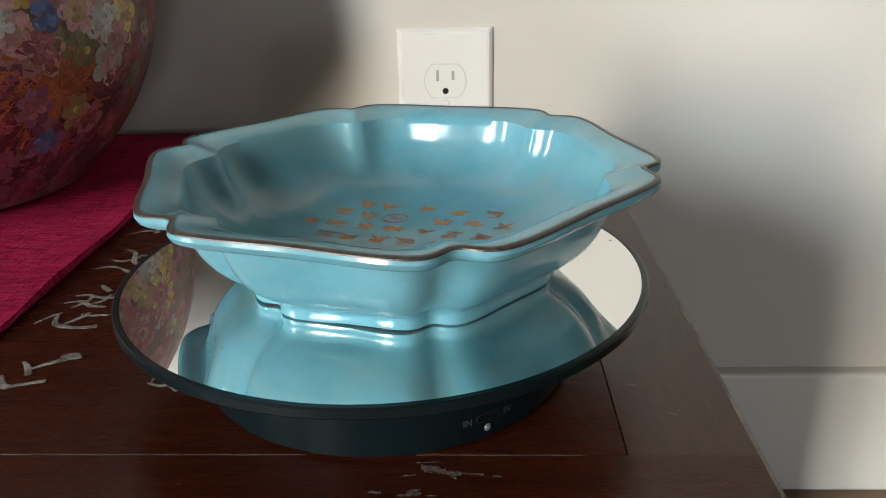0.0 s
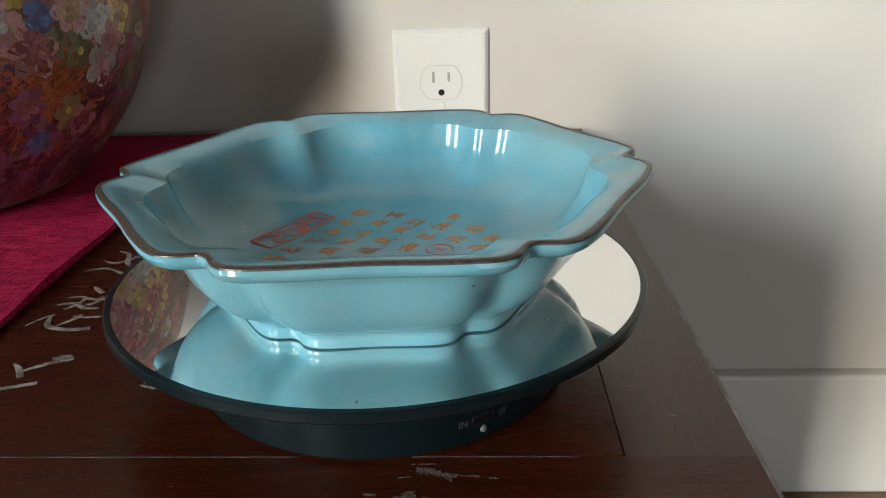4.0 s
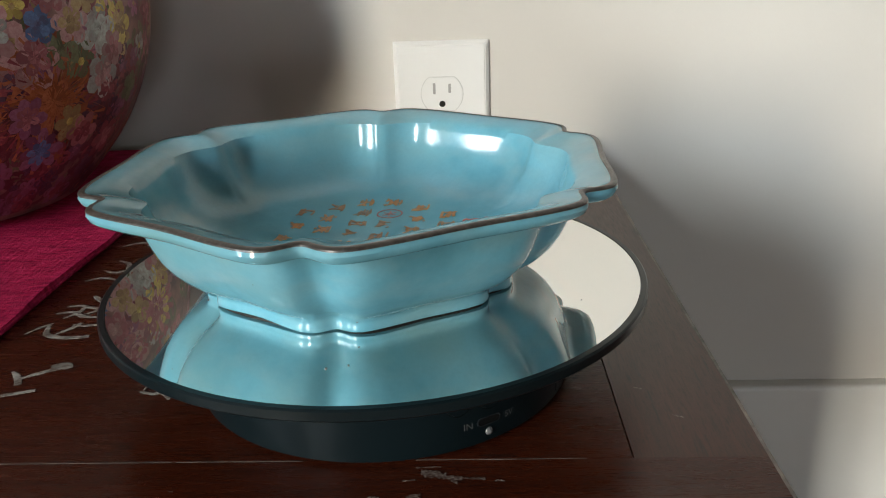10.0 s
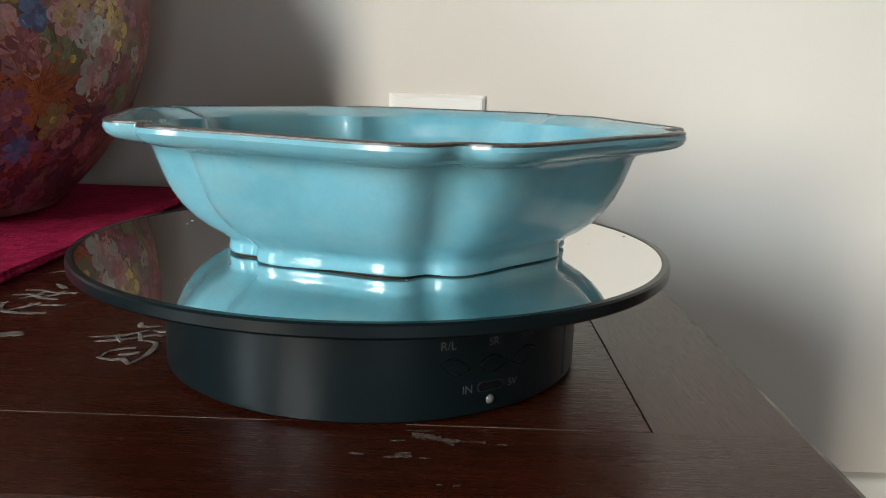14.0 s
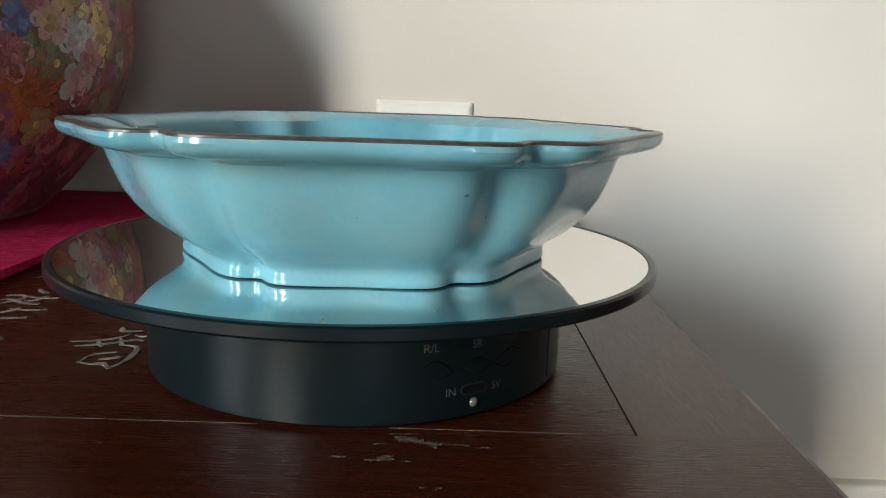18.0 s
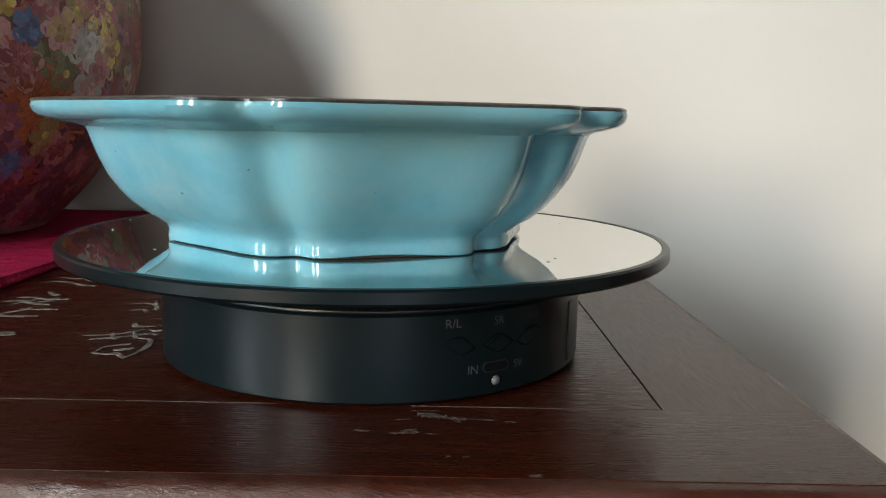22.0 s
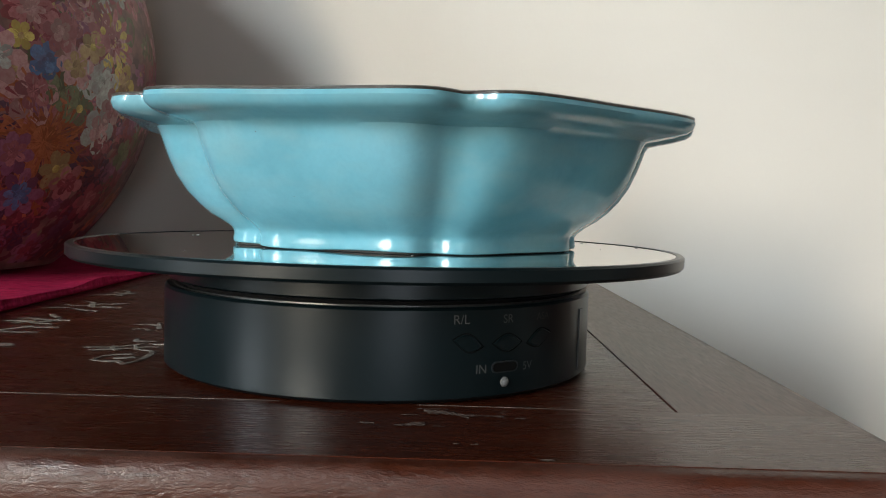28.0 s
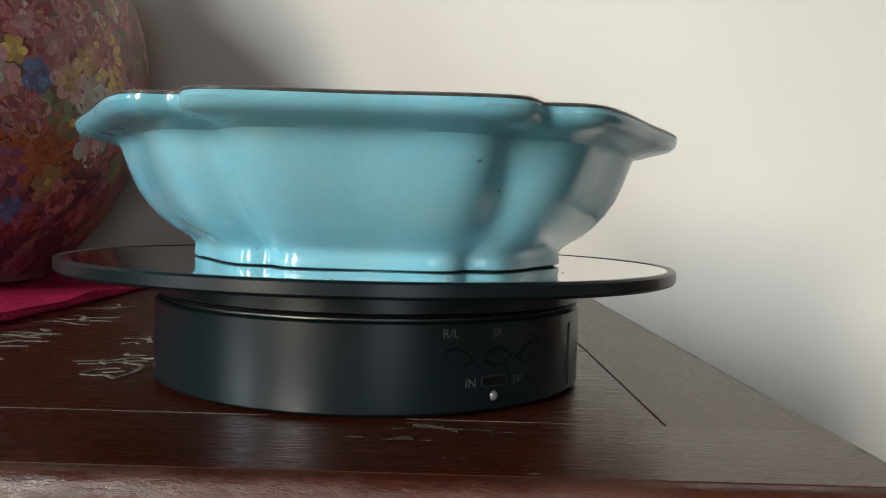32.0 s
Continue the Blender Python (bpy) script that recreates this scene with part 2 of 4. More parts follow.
def pearl_material():
    """Worn mother-of-pearl, broken by dark cracks and varnish residue."""
    m, N, L, b = material("mother_of_pearl", 0.3)
    v = coords(N, L)
    tone, crack = tex(N, L, v, 160, 3), tex(N, L, coords(N, L, (1, 1.8, 1), (0, 0, 0.6)), 420, 3, 0.6)
    c = ramp(N, L, tone.outputs["Fac"], (0.35, (0.12, 0.11, 0.095)), (0.65, (0.33, 0.31, 0.275)))
    c = mix(N, L, ramp(N, L, crack.outputs["Fac"], (0.52, (0, 0, 0)), (0.60, (0.85,) * 3)), c, (0.06, 0.026, 0.016))
    L.new(c, b.inputs["Base Color"])
    return m


M = {
    "wall": wall_paint(),
    "ceiling": plain("white_ceiling_paint", (0.70, 0.69, 0.66), 0.8, scale=3),
    "trim": plain("white_gloss_trim", (0.74, 0.72, 0.67), 0.35, scale=8, vary=0.03),
    "floor": plain("oak_floor", (0.26, 0.17, 0.10), 0.45, scale=6, vary=0.3),
    "wood_x": wood("dark_rosewood_along", "x"),
    "wood_y": wood("dark_rosewood_across", "y", relief=0.06, gloss=0.28, flecks=0.20, rubbed=0.14),
    "wood_panel": wood("open_grained_rosewood_panel", "x", relief=0.20),
    "wood_edge": wood("worn_red_moulding_wood", "x", True),
    "groove": plain("dark_joint_dirt", (0.016, 0.010, 0.007), 0.9),
    "scuff": scuff_material(),
    "arris": plain("rubbed_pale_arris", (0.155, 0.125, 0.105), 0.5, vary=0.7, scale=60),
    "pearl": pearl_material(),
    "cloth": cloth_material(),
    "plastic": plain("matt_black_plastic", (0.0026, 0.0064, 0.0078), 0.31, vary=0.1, scale=30, grain=0.03),
    # black plastic lightened to carry the glints on socket and side strip
    "rib": plain("lightened_black_plastic", (0.010, 0.013, 0.015), 0.35),
    "rubber": plain("black_gap", (0.004, 0.004, 0.004), 0.8),
    "mirror": mirror_material(),
    "print": plain("grey_printing", (0.052, 0.055, 0.055), 0.6),
    "print_dim": plain("dim_grey_printing", (0.024, 0.026, 0.026), 0.6),
    "led": plain("milky_led_lens", (0.10, 0.10, 0.10), 0.15),
    "track": plain("dull_grey_metal", (0.16, 0.16, 0.155), 0.35, 1.0),
    "glaze": glaze(),
    "brown": rim_material(),
    "gold": plain("rust_gold_enamel", (0.42, 0.165, 0.030), 0.4, vary=0.25, scale=500),
    "gold_dark": plain("brown_gold_enamel", (0.26, 0.105, 0.025), 0.4, vary=0.35, scale=500),
    "red": plain("iron_red_enamel", (0.40, 0.055, 0.035), 0.4, vary=0.25, scale=500),
    "foot": plain("dark_foot_gap", (0.03, 0.028, 0.025), 0.8, vary=0.3, scale=300),
    "pit": plain("dark_teal_pinhole", (0.048, 0.090, 0.095), 0.5),
    "plate": plain("white_nylon_plate", (0.80, 0.78, 0.74), 0.32, vary=0.02, scale=20),
    "slot": plain("dark_slot", (0.02, 0.018, 0.015), 0.6),
    "slot_grey": plain("grey_slot_contact", (0.40, 0.38, 0.35), 0.5),
    "gap": plain("shaded_plastic_gap", (0.62, 0.60, 0.56), 0.5),
    "dust": plain("grey_dust", (0.25, 0.25, 0.24), 0.9),
}
for key, level in (("plastic", 0.30), ("cloth", 0.08), ("wood_edge", 0.5), ("wood_x", 0.27), ("wood_y", 0.42), ("wood_panel", 0.23), ("rubber", 0.08), ("slot", 0.1), ("groove", 0.1)):
    M[key].node_tree.nodes["Principled BSDF"].inputs["Specular IOR Level"].default_value = level


# ---- mesh helpers ----
def mesh_of(bm, name, smooth=False):
    me = bpy.data.meshes.new(name)
    bm.normal_update()
    if smooth:
        for e in bm.edges:
            e.smooth = not (len(e.link_faces) == 2 and e.calc_face_angle() > 0.62)
    bm.to_mesh(me)
    bm.free()
    if smooth:
        for p in me.polygons:
            p.use_smooth = True
    return me


def part(name, bm, mat, parent=None, label="", smooth=False, at=None):
    ob = new(name, mesh_of(bm, name, smooth))
    ob.data.materials.append(mat)
    if parent is not None:
        ob.parent = parent
    if at is not None:
        ob.matrix_basis = at
    return tagged(ob, label)


def thing(name, label, category, group="", at=None):
    ob = tagged(new(name), label, category, group)
    if at is not None:
        ob.matrix_basis = at
    return ob


def box(x0, y0, z0, x1, y1, z1, bevel=0.0, seg=2, bm=None):
    bm2 = bmesh.new()
    bmesh.ops.create_cube(bm2, size=1, matrix=Matrix.Translation(((x0 + x1) / 2, (y0 + y1) / 2, (z0 + z1) / 2)) @ Matrix.Diagonal((x1 - x0, y1 - y0, z1 - z0, 1)))
    if bevel:
        bmesh.ops.bevel(bm2, geom=bm2.edges[:], offset=bevel, segments=seg, profile=0.5, affect="EDGES")
    if bm is None:
        return bm2
    me = bpy.data.meshes.new("t")
    bm2.to_mesh(me)
    bm2.free()
    bm.from_mesh(me)
    bpy.data.meshes.remove(me)
    return bm


def sweep(profile, radius, n, closed=False, bm=None):
    """Surface from a profile of (r, z, key) turned round z; radius(r, key, angle) gives the real radius."""
    bm = bm or bmesh.new()
    rings = []
    for r, z, k in profile:
        if r < 1e-6:
            rings.append([bm.verts.new((0, 0, z))])
        else:
            rings.append([bm.verts.new((radius(r, k, a) * math.cos(a), radius(r, k, a) * math.sin(a), z)) for a in (2 * math.pi * i / n for i in range(n))])
    pairs = list(zip(rings, rings[1:])) + ([(rings[-1], rings[0])] if closed else [])
    for A, B in pairs:
        for i in range(n):
            j = (i + 1) % n
            if len(A) == 1 and len(B) == 1:
                continue
            if len(A) == 1:
                bm.faces.new((A[0], B[j], B[i]))
            elif len(B) == 1:
                bm.faces.new((A[i], A[j], B[0]))
            else:
                bm.faces.new((A[i], A[j], B[j], B[i]))
    bmesh.ops.recalc_face_normals(bm, faces=bm.faces[:])
    return bm


def ribbon(bm, pts, widths, put, thick=0.0004):
    """A raised brush stroke through 2D points, its widths at each; put(x, y, h) lays it on a surface."""
    P = [Vector(p) for p in pts]
    fine, W = [], []
    for i in range(len(P) - 1):
        a, b, c, d = P[max(i - 1, 0)], P[i], P[i + 1], P[min(i + 2, len(P) - 1)]
        for s in range(4):
            u = s / 4
            fine.append(0.5 * (2 * b + (c - a) * u + (2 * a - 5 * b + 4 * c - d) * u * u + (3 * b - a - 3 * c + d) * u ** 3))
            W.append(widths[i] * (1 - u) + widths[i + 1] * u)
    fine.append(P[-1]), W.append(widths[-1])
    rows = []
    for i, p in enumerate(fine):
        t = (fine[min(i + 1, len(fine) - 1)] - fine[max(i - 1, 0)])
        t = t.normalized() if t.length > 1e-9 else Vector((1, 0))
        n = Vector((-t.y, t.x)) * W[i] / 2
        rows.append([bm.verts.new(put(*(p + n), 0)), bm.verts.new(put(*(p + n * 0.7), thick)), bm.verts.new(put(*(p - n * 0.7), thick)), bm.verts.new(put(*(p - n), 0))])
    for A, B in zip(rows, rows[1:]):
        for k in range(3):
            bm.faces.new((A[k], A[k + 1], B[k + 1], B[k]))
    bm.faces.new(rows[0]), bm.faces.new(rows[-1][::-1])


# ---- the room ----
WALL_Y, FLOOR, CEIL = 0.391, -0.372, 2.45
X0, X1, Y0 = WEST_X, EAST_X, WIN_Y
T = 0.12


def structure(name, bm, mat, label, category):
    ob = part(name, bm, mat)
    return tagged(ob, label, category, kind="structure")


structure("floor", box(X0 - T, Y0 - T, FLOOR - 0.1, X1 + T, WALL_Y + T, FLOOR), M["floor"], "brown wooden floor under the low cabinet", "floor")
structure("ceiling", box(X0 - T, Y0 - T, CEIL, X1 + T, WALL_Y + T, CEIL + 0.1), M["ceiling"], "plain white painted ceiling of the room", "ceiling")
structure("wall_north", box(X0 - T, WALL_Y, FLOOR, X1 + T, WALL_Y + T, CEIL), M["wall"], "matt greige painted wall behind the low cabinet", "wall")


def pierced(name, span, openings, along):
    """A wall with window openings. span: start and end along the wall; openings: centre, centre height, width, height."""
    bm = bmesh.new()
    pieces, at = [], span[0]
    for c, z, w, h in openings:
        pieces += [(at, c - w / 2, FLOOR, CEIL), (c - w / 2, c + w / 2, FLOOR, z - h / 2), (c - w / 2, c + w / 2, z + h / 2, CEIL)]
        at = c + w / 2
    for a, b, z0, z1 in pieces + [(at, span[1], FLOOR, CEIL)]:
        if along == "x":
            box(a, Y0 - T, z0, b, Y0, z1, bm=bm)
        else:
            x = X1 if along == "east" else X0 - T
            box(x, a, z0, x + T, b, z1, bm=bm)
    structure(name, bm, M["wall"], "matt greige painted wall with a window", "wall")


def window(name, opening, along):
    c, z, w, h = opening
    win = tagged(new(name), "white framed sash window out of view, letting in daylight", "window", kind="structure")
    f, bar = 0.03, 0.038 * w
    for a, z0, b, z1 in ((c - w / 2, z - h / 2, c - w / 2 + f, z + h / 2), (c + w / 2 - f, z - h / 2, c + w / 2, z + h / 2), (c - w / 2 + f, z - h / 2, c + w / 2 - f, z - h / 2 + f), (c - w / 2 + f, z + h / 2 - f, c + w / 2 - f, z + h / 2),
                         (c - bar, z - h / 2 + f, c + bar, z + h / 2 - f), (c - w / 2 + f, z - 0.02, c - bar, z + 0.02), (c + bar, z - 0.02, c + w / 2 - f, z + 0.02)):
        bm = box(a, Y0 - 0.09, z0, b, Y0 - 0.05, z1, 0.003) if along == "x" else box(X1 + 0.05, a, z0, X1 + 0.09, b, z1, 0.003) if along == "east" else box(X0 - 0.09, a, z0, X0 - 0.05, b, z1, 0.003)
        part("window_frame", bm, M["trim"], win)


pierced("wall_east", (Y0, WALL_Y), [FILL_WINDOW], "east")
pierced("wall_west", (Y0, WALL_Y), [WEST_WINDOW], "west")
pierced("wall_south", (X0 - T, X1 + T), [SOUTH_WINDOW, NARROW_WINDOW, LOW_FILL_WINDOW], "x")
window("window_1", SOUTH_WINDOW, "x")
window("window_2", WEST_WINDOW, "west")
window("fill_window_east", FILL_WINDOW, "east")
window("window_3", NARROW_WINDOW, "x")
window("fill_window_low", LOW_FILL_WINDOW, "x")

bb = structure("baseboard", box(X0 - 0.01, WALL_Y - 0.014, FLOOR, X1 + 0.01, WALL_Y + 0.01, FLOOR + 0.1345, 0.004, 3), M["trim"], "tall white painted baseboard along the wall", "baseboard")

# ---- duplex outlet ----
PX, PZ, PW, PH = -0.0272, 0.0834, 0.079, 0.1245      # left edge, top edge, width, height
outlet = thing("wall_outlet", "white double power outlet with a plain cover plate", "outlet", at=pose(PX + PW / 2, WALL_Y, PZ - PH / 2))
bm = bmesh.new()
hw, hh, d = PW / 2, PH / 2, 0.0055
ring = [[(-hw, -hh, 0), (hw, -hh, 0), (hw, hh, 0), (-hw, hh, 0)], [(-hw, -hh, 0.002), (hw, -hh, 0.002), (hw, hh, 0.002), (-hw, hh, 0.002)],
        [(-hw + 0.0035, -hh + 0.0035, d), (hw - 0.0035, -hh + 0.0035, d), (hw - 0.0035, hh - 0.0035, d), (-hw + 0.0035, hh - 0.0035, d)]]
vs = [[bm.verts.new((x, -y, z)) for x, z, y in r] for r in ring]
for A, B in zip(vs, vs[1:]):
    for i in range(4):
        bm.faces.new((A[i], A[(i + 1) % 4], B[(i + 1) % 4], B[i]))
bm.faces.new(vs[-1])
bmesh.ops.recalc_face_normals(bm, faces=bm.faces[:])
bmesh.ops.bevel(bm, geom=[e for e in bm.edges if all(v.co.y < -0.001 for v in e.verts)], offset=0.0008, segments=2, affect="EDGES")
part("cover_plate", bm, M["plate"], outlet)
for s in (1, -1):
    zc = 0.01945 * s
    face = bmesh.new()
    pts = []
    for i in range(48):
        a = 2 * math.pi * i / 48
        pts.append((0.0172 * math.cos(a), max(-0.0138, min(0.0138, 0.0172 * math.sin(a)))))
    lo = [face.verts.new((x, -d + 0.001, zc + z)) for x, z in pts]
    hi = [face.verts.new((x * 0.985, -d - 0.0007, zc + z * 0.985)) for x, z in pts]
    for i in range(48):
        face.faces.new((lo[i], lo[(i + 1) % 48], hi[(i + 1) % 48], hi[i]))
    face.faces.new(hi)
    bmesh.ops.recalc_face_normals(face, faces=face.faces[:])
    rec = part("receptacle", face, M["plate"], outlet)
    rim = bmesh.new()
    A = [rim.verts.new((x * 1.035, -d - 0.0002, zc + z * 1.035)) for x, z in pts]
    B = [rim.verts.new((x * 1.0, -d - 0.0002, zc + z * 1.0)) for x, z in pts]
    for i in range(48):
        rim.faces.new((A[i], B[i], B[(i + 1) % 48], A[(i + 1) % 48]))
    part("shadow_gap", rim, M["gap"], rec)
    for x, h in ((-0.0064, 0.0090), (0.0064, 0.0074)):
        part("blade_slot", box(x - 0.0011, -d - 0.0009, zc + 0.0035 - h / 2 + 0.001, x + 0.0011, -d, zc + 0.0035 + h / 2 + 0.001), M["slot_grey"], rec)
    g = bmesh.new()
    bmesh.ops.create_cone(g, cap_ends=True, segments=20, radius1=0.0026, radius2=0.0026, depth=0.002, matrix=Matrix.Translation((0, -d, zc - 0.0082)) @ Matrix.Rotation(radians(90), 4, "X"))
    part("ground_hole", g, M["slot"], rec)
sc = bmesh.new()
bmesh.ops.create_uvsphere(sc, u_segments=20, v_segments=10, radius=0.0036, matrix=Matrix.Translation((0, -d, 0)) @ Matrix.Diagonal((1, 0.35, 1, 1)))
box(-0.003, -d - 0.00135, -0.0004, 0.003, -d - 0.0011, 0.0004, bm=sc)
part("screw", sc, M["plate"], outlet)

# ---- low cabinet ----
TX0, TX1, TY0, TY1 = -0.72, 0.1312, -0.118, 0.384      # outer edges of the top
GX, GY = 0.0861, -0.0682                              # corner of the inner panel
TOP, ROLL = 0.034, 0.0024
table = thing("low_cabinet", "dark red-brown varnished wooden low cabinet with inlaid characters", "cabinet")


def edge_plank(name, x0, y0, x1, y1, mat):
    return part(name, box(x0, y0, -TOP, x1, y1, 0), mat, table)


g = 0.0003
part("panel", box(TX0 + 0.045, GY + g, -TOP, GX - 0.00025, TY1 - 0.045, -0.0002, 0.0003, 1), M["wood_panel"], table)
edge_plank("front_rail", TX0 + 0.045, TY0 + 0.004, TX1 - ROLL, GY - g, M["wood_x"])
edge_plank("back_rail", TX0 + 0.045, TY1 - 0.045 + g, GX, TY1, M["wood_x"])
edge_plank("end_stile", GX, GY - g, TX1 - ROLL, TY1, M["wood_y"])
roll = bmesh.new()
arc = [(TX1 - ROLL, 0.0)] + [(TX1 - ROLL + ROLL * math.sin(u), -0.0035 + 0.0035 * math.cos(u)) for u in (math.pi / 2 * i / 6 for i in range(1, 7))] + [(TX1, -TOP), (TX1 - ROLL, -TOP)]
ends = [[roll.verts.new((x, y, z)) for x, z in arc] for y in (TY0 + 0.004, TY1)]
for i in range(len(arc)):
    k = (i + 1) % len(arc)
    roll.faces.new((ends[0][i], ends[0][k], ends[1][k], ends[1][i]))
roll.faces.new(ends[0]), roll.faces.new(ends[1][::-1])
bmesh.ops.recalc_face_normals(roll, faces=roll.faces[:])
part("edge_moulding", roll, M["wood_y"], table, smooth=True)
edge_plank("end_stile", TX0, TY0 + 0.004, TX0 + 0.045 - g, TY1, M["wood_y"])
part("joint_bed", box(TX0 + 0.02, TY0 + 0.02, -0.02, TX1 - 0.02, TY1 - 0.02, -0.0012), M["groove"], table)
part("worn_arris", box(TX1 - ROLL - 0.0004, TY0 + 0.006, -0.0008, TX1 - ROLL + 0.0011, TY1 - 0.002, 0.00006, 0.0002, 1), M["arris"], table, "rubbed pale edge of the end stile")
# moulded front edge: a thumb profile under the rail
bm = bmesh.new()
prof = [(0.006, -0.0002)] + [(-0.0035 * math.sin(a) + 0.003, -0.007 + 0.0068 * math.cos(a)) for a in (math.pi * i / 8 for i in range(9))] + [(0.004, -0.016), (0.0, -0.018), (-0.001, -0.024), (0.002, -0.030), (0.006, -TOP)]
for x in (TX0, TX1):
    for y, z in prof:
        bm.verts.new((x, TY0 + y - 0.002, z))
bm.verts.ensure_lookup_table()
n = len(prof)
for i in range(n - 1):
    bm.faces.new((bm.verts[i], bm.verts[i + 1], bm.verts[n + i + 1], bm.verts[n + i]))
bm.faces.new([bm.verts[i] for i in range(n)]), bm.faces.new([bm.verts[n + i] for i in range(n)][::-1])
bmesh.ops.recalc_face_normals(bm, faces=bm.faces[:])
part("front_moulding", bm, M["wood_edge"], table, smooth=True)
part("cabinet_body", box(TX0 + 0.03, TY0 + 0.060, FLOOR + 0.03, TX1 - 0.040, TY1 - 0.004, -TOP, 0.002), M["wood_x"], table)
part("plinth", box(TX0 + 0.04, TY0 + 0.068, FLOOR, TX1 - 0.046, TY1 - 0.004, FLOOR + 0.03, 0.002), M["wood_x"], table)


def patch(x0, y0, x1, y1, h, rnd):
    """A thin ragged flake mark between two points, h high."""
    bm = bmesh.new()
    n = max(5, int((x1 - x0) / 0.0007))
    up = [(x0 + (x1 - x0) * i / n, y0 + (y1 - y0) * i / n + h * rnd.uniform(0.15, 0.6)) for i in range(n + 1)]
    dn = [(x0 + (x1 - x0) * i / n, y0 + (y1 - y0) * i / n - h * rnd.uniform(0.15, 0.6)) for i in range(n + 1)]
    h0 = 0.00008 + rnd.random() * 0.0002
    U, D = [bm.verts.new((x, y, h0)) for x, y in up], [bm.verts.new((x, y, h0)) for x, y in dn]
    for i in range(n):
        bm.faces.new((D[i], D[i + 1], U[i + 1], U[i]))
    part("scuff_mark", bm, M["scuff"], table)


rnd = random.Random(8)
for x0, y0, x1, y1, h in ((16.2, -72.9, 24.1, -72.5, 0.9), (18.0, -75.6, 26, -77.5, 4.2), (23, -77.5, 31, -79.0, 3.0), (27.5, -79.5, 29.5, -81.0, 2.2), (31, -78.6, 38.3, -79.2, 1.3), (41.2, -79.8, 44.2, -80.1, 1.0),
                          (12.2, -79.8, 16.3, -79.4, 1.2), (2.1, -87.8, 6.1, -87.8, 1.6), (11.2, -89.6, 18.7, -88.6, 1.5), (14.0, -87.8, 18.5, -86.4, 1.6), (20.6, -89.5, 23.4, -89.6, 0.9), (25.5, -103.1, 26.8, -103.1, 1.0),
                          (29.4, -103.4, 31.2, -102.9, 1.0), (94, -25, 97, -26, 1.0), (104, -44, 108, -45.5, 1.0), (-14, -108, -6, -108.3, 0.7), (44, -113, 47, -113, 1.6), (60, -100, 62, -100.3, 0.5), (-60, -84, -58.5, -84, 0.6), (-33, -100, -30, -100.4, 0.5)):
    patch(x0 / 1000, y0 / 1000, x1 / 1000, y1 / 1000, h / 1000, rnd)
# pale worn arris along the front joint
for a, b in ((-0.45, -0.158), (-0.157, -0.064), (-0.063, -0.021), (0.016, 0.071)):
    part("worn_joint", box(a, GY - 0.00062, -0.0004, b, GY - g, 0.00006), M["arris"], table)


def inlay(name, strokes):
    first = None
    for order, (w, *pts) in enumerate(strokes):
        bm = bmesh.new()
        q = [(x / 1000, y / 1000) for x, y in pts]
        ws = [w * 0.00115 * (0.45 if k == 0 else rnd.uniform(0.8, 1.25) if k < len(q) - 1 else rnd.uniform(0.4, 1.15)) for k in range(len(q))]
        ribbon(bm, q, ws, lambda x, y, h: (x, y, 0.00002 + h), 0.00008 + 0.00002 * order)
        if first is None:
            first = part(name, bm, M["pearl"], table, "silvery mother-of-pearl inlaid brush character")
        else:
            part("stroke", bm, M["pearl"], first)


inlay("inlaid_character", [(2.6, (-154, -17), (-149, -25), (-143, -24), (-134, -21)), (2.2, (-151, -6), (-147, -10), (-143, -17)), (2.4, (-146, -13), (-140, -8), (-132, -3)), (4.2, (-137, -2), (-132, -1), (-129, -4))])
inlay("inlaid_character", [(1.8, (-164, 28), (-160, 35), (-156, 39)), (2.8, (-157, 38), (-154, 28), (-147, 24.5), (-140, 24), (-133.5, 25.5)), (2.2, (-150, 27), (-145, 34), (-143, 39)), (2.4, (-146, 37), (-140, 36), (-131, 37)),
                           (2.0, (-160, 49), (-152, 51), (-146, 46), (-138, 45)), (2.4, (-158, 57), (-152, 58), (-144, 55), (-135, 55.5)), (2.2, (-154, 44), (-150, 50), (-149, 57)), (2.8, (-150, 69), (-147, 66), (-143, 62)), (1.8, (-146, 48), (-142, 52), (-141, 58))])
inlay("inlaid_character", [(2.0, (-164, 89), (-157, 93), (-150, 91)), (2.2, (-160, 103), (-152, 100), (-145, 106)), (2.4, (-157, 117), (-150, 112), (-146, 100), (-141, 95)), (2.4, (-150, 91), (-143, 86), (-136, 84)), (2.6, (-146, 108), (-139, 108), (-133, 113)), (2.2, (-141, 97), (-136, 98), (-130, 96))])
inlay("inlaid_character", [(2.2, (-165, 140), (-157, 146), (-148, 143)), (2.2, (-158, 155), (-150, 150), (-144, 156)), (2.0, (-156, 165), (-151, 158), (-150, 140))])
inlay("inlaid_character", [(2.0, (-104, -2), (-98, -1), (-91, 2), (-86, 8)), (2.2, (-92, 17), (-90, 12), (-83, 13)), (1.8, (-100, -7), (-94, -5), (-88, -2), (-82, 2), (-78, 1)), (1.8, (-84, -4), (-78, -6.5), (-76.5, -15), (-77, -22), (-79, -28)), (2.0, (-92, -23), (-87, -25), (-83, -24), (-79, -29)),
                           (1.4, (-91, -23), (-90, -16), (-83, -12)), (2.0, (-86, -20), (-83, -19), (-80, -17)), (1.6, (-95, 2), (-93, -3), (-90, -7)), (1.6, (-88, 4), (-86, 0), (-84, -5)), (1.5, (-84, 8), (-81, 6), (-78, 7))])
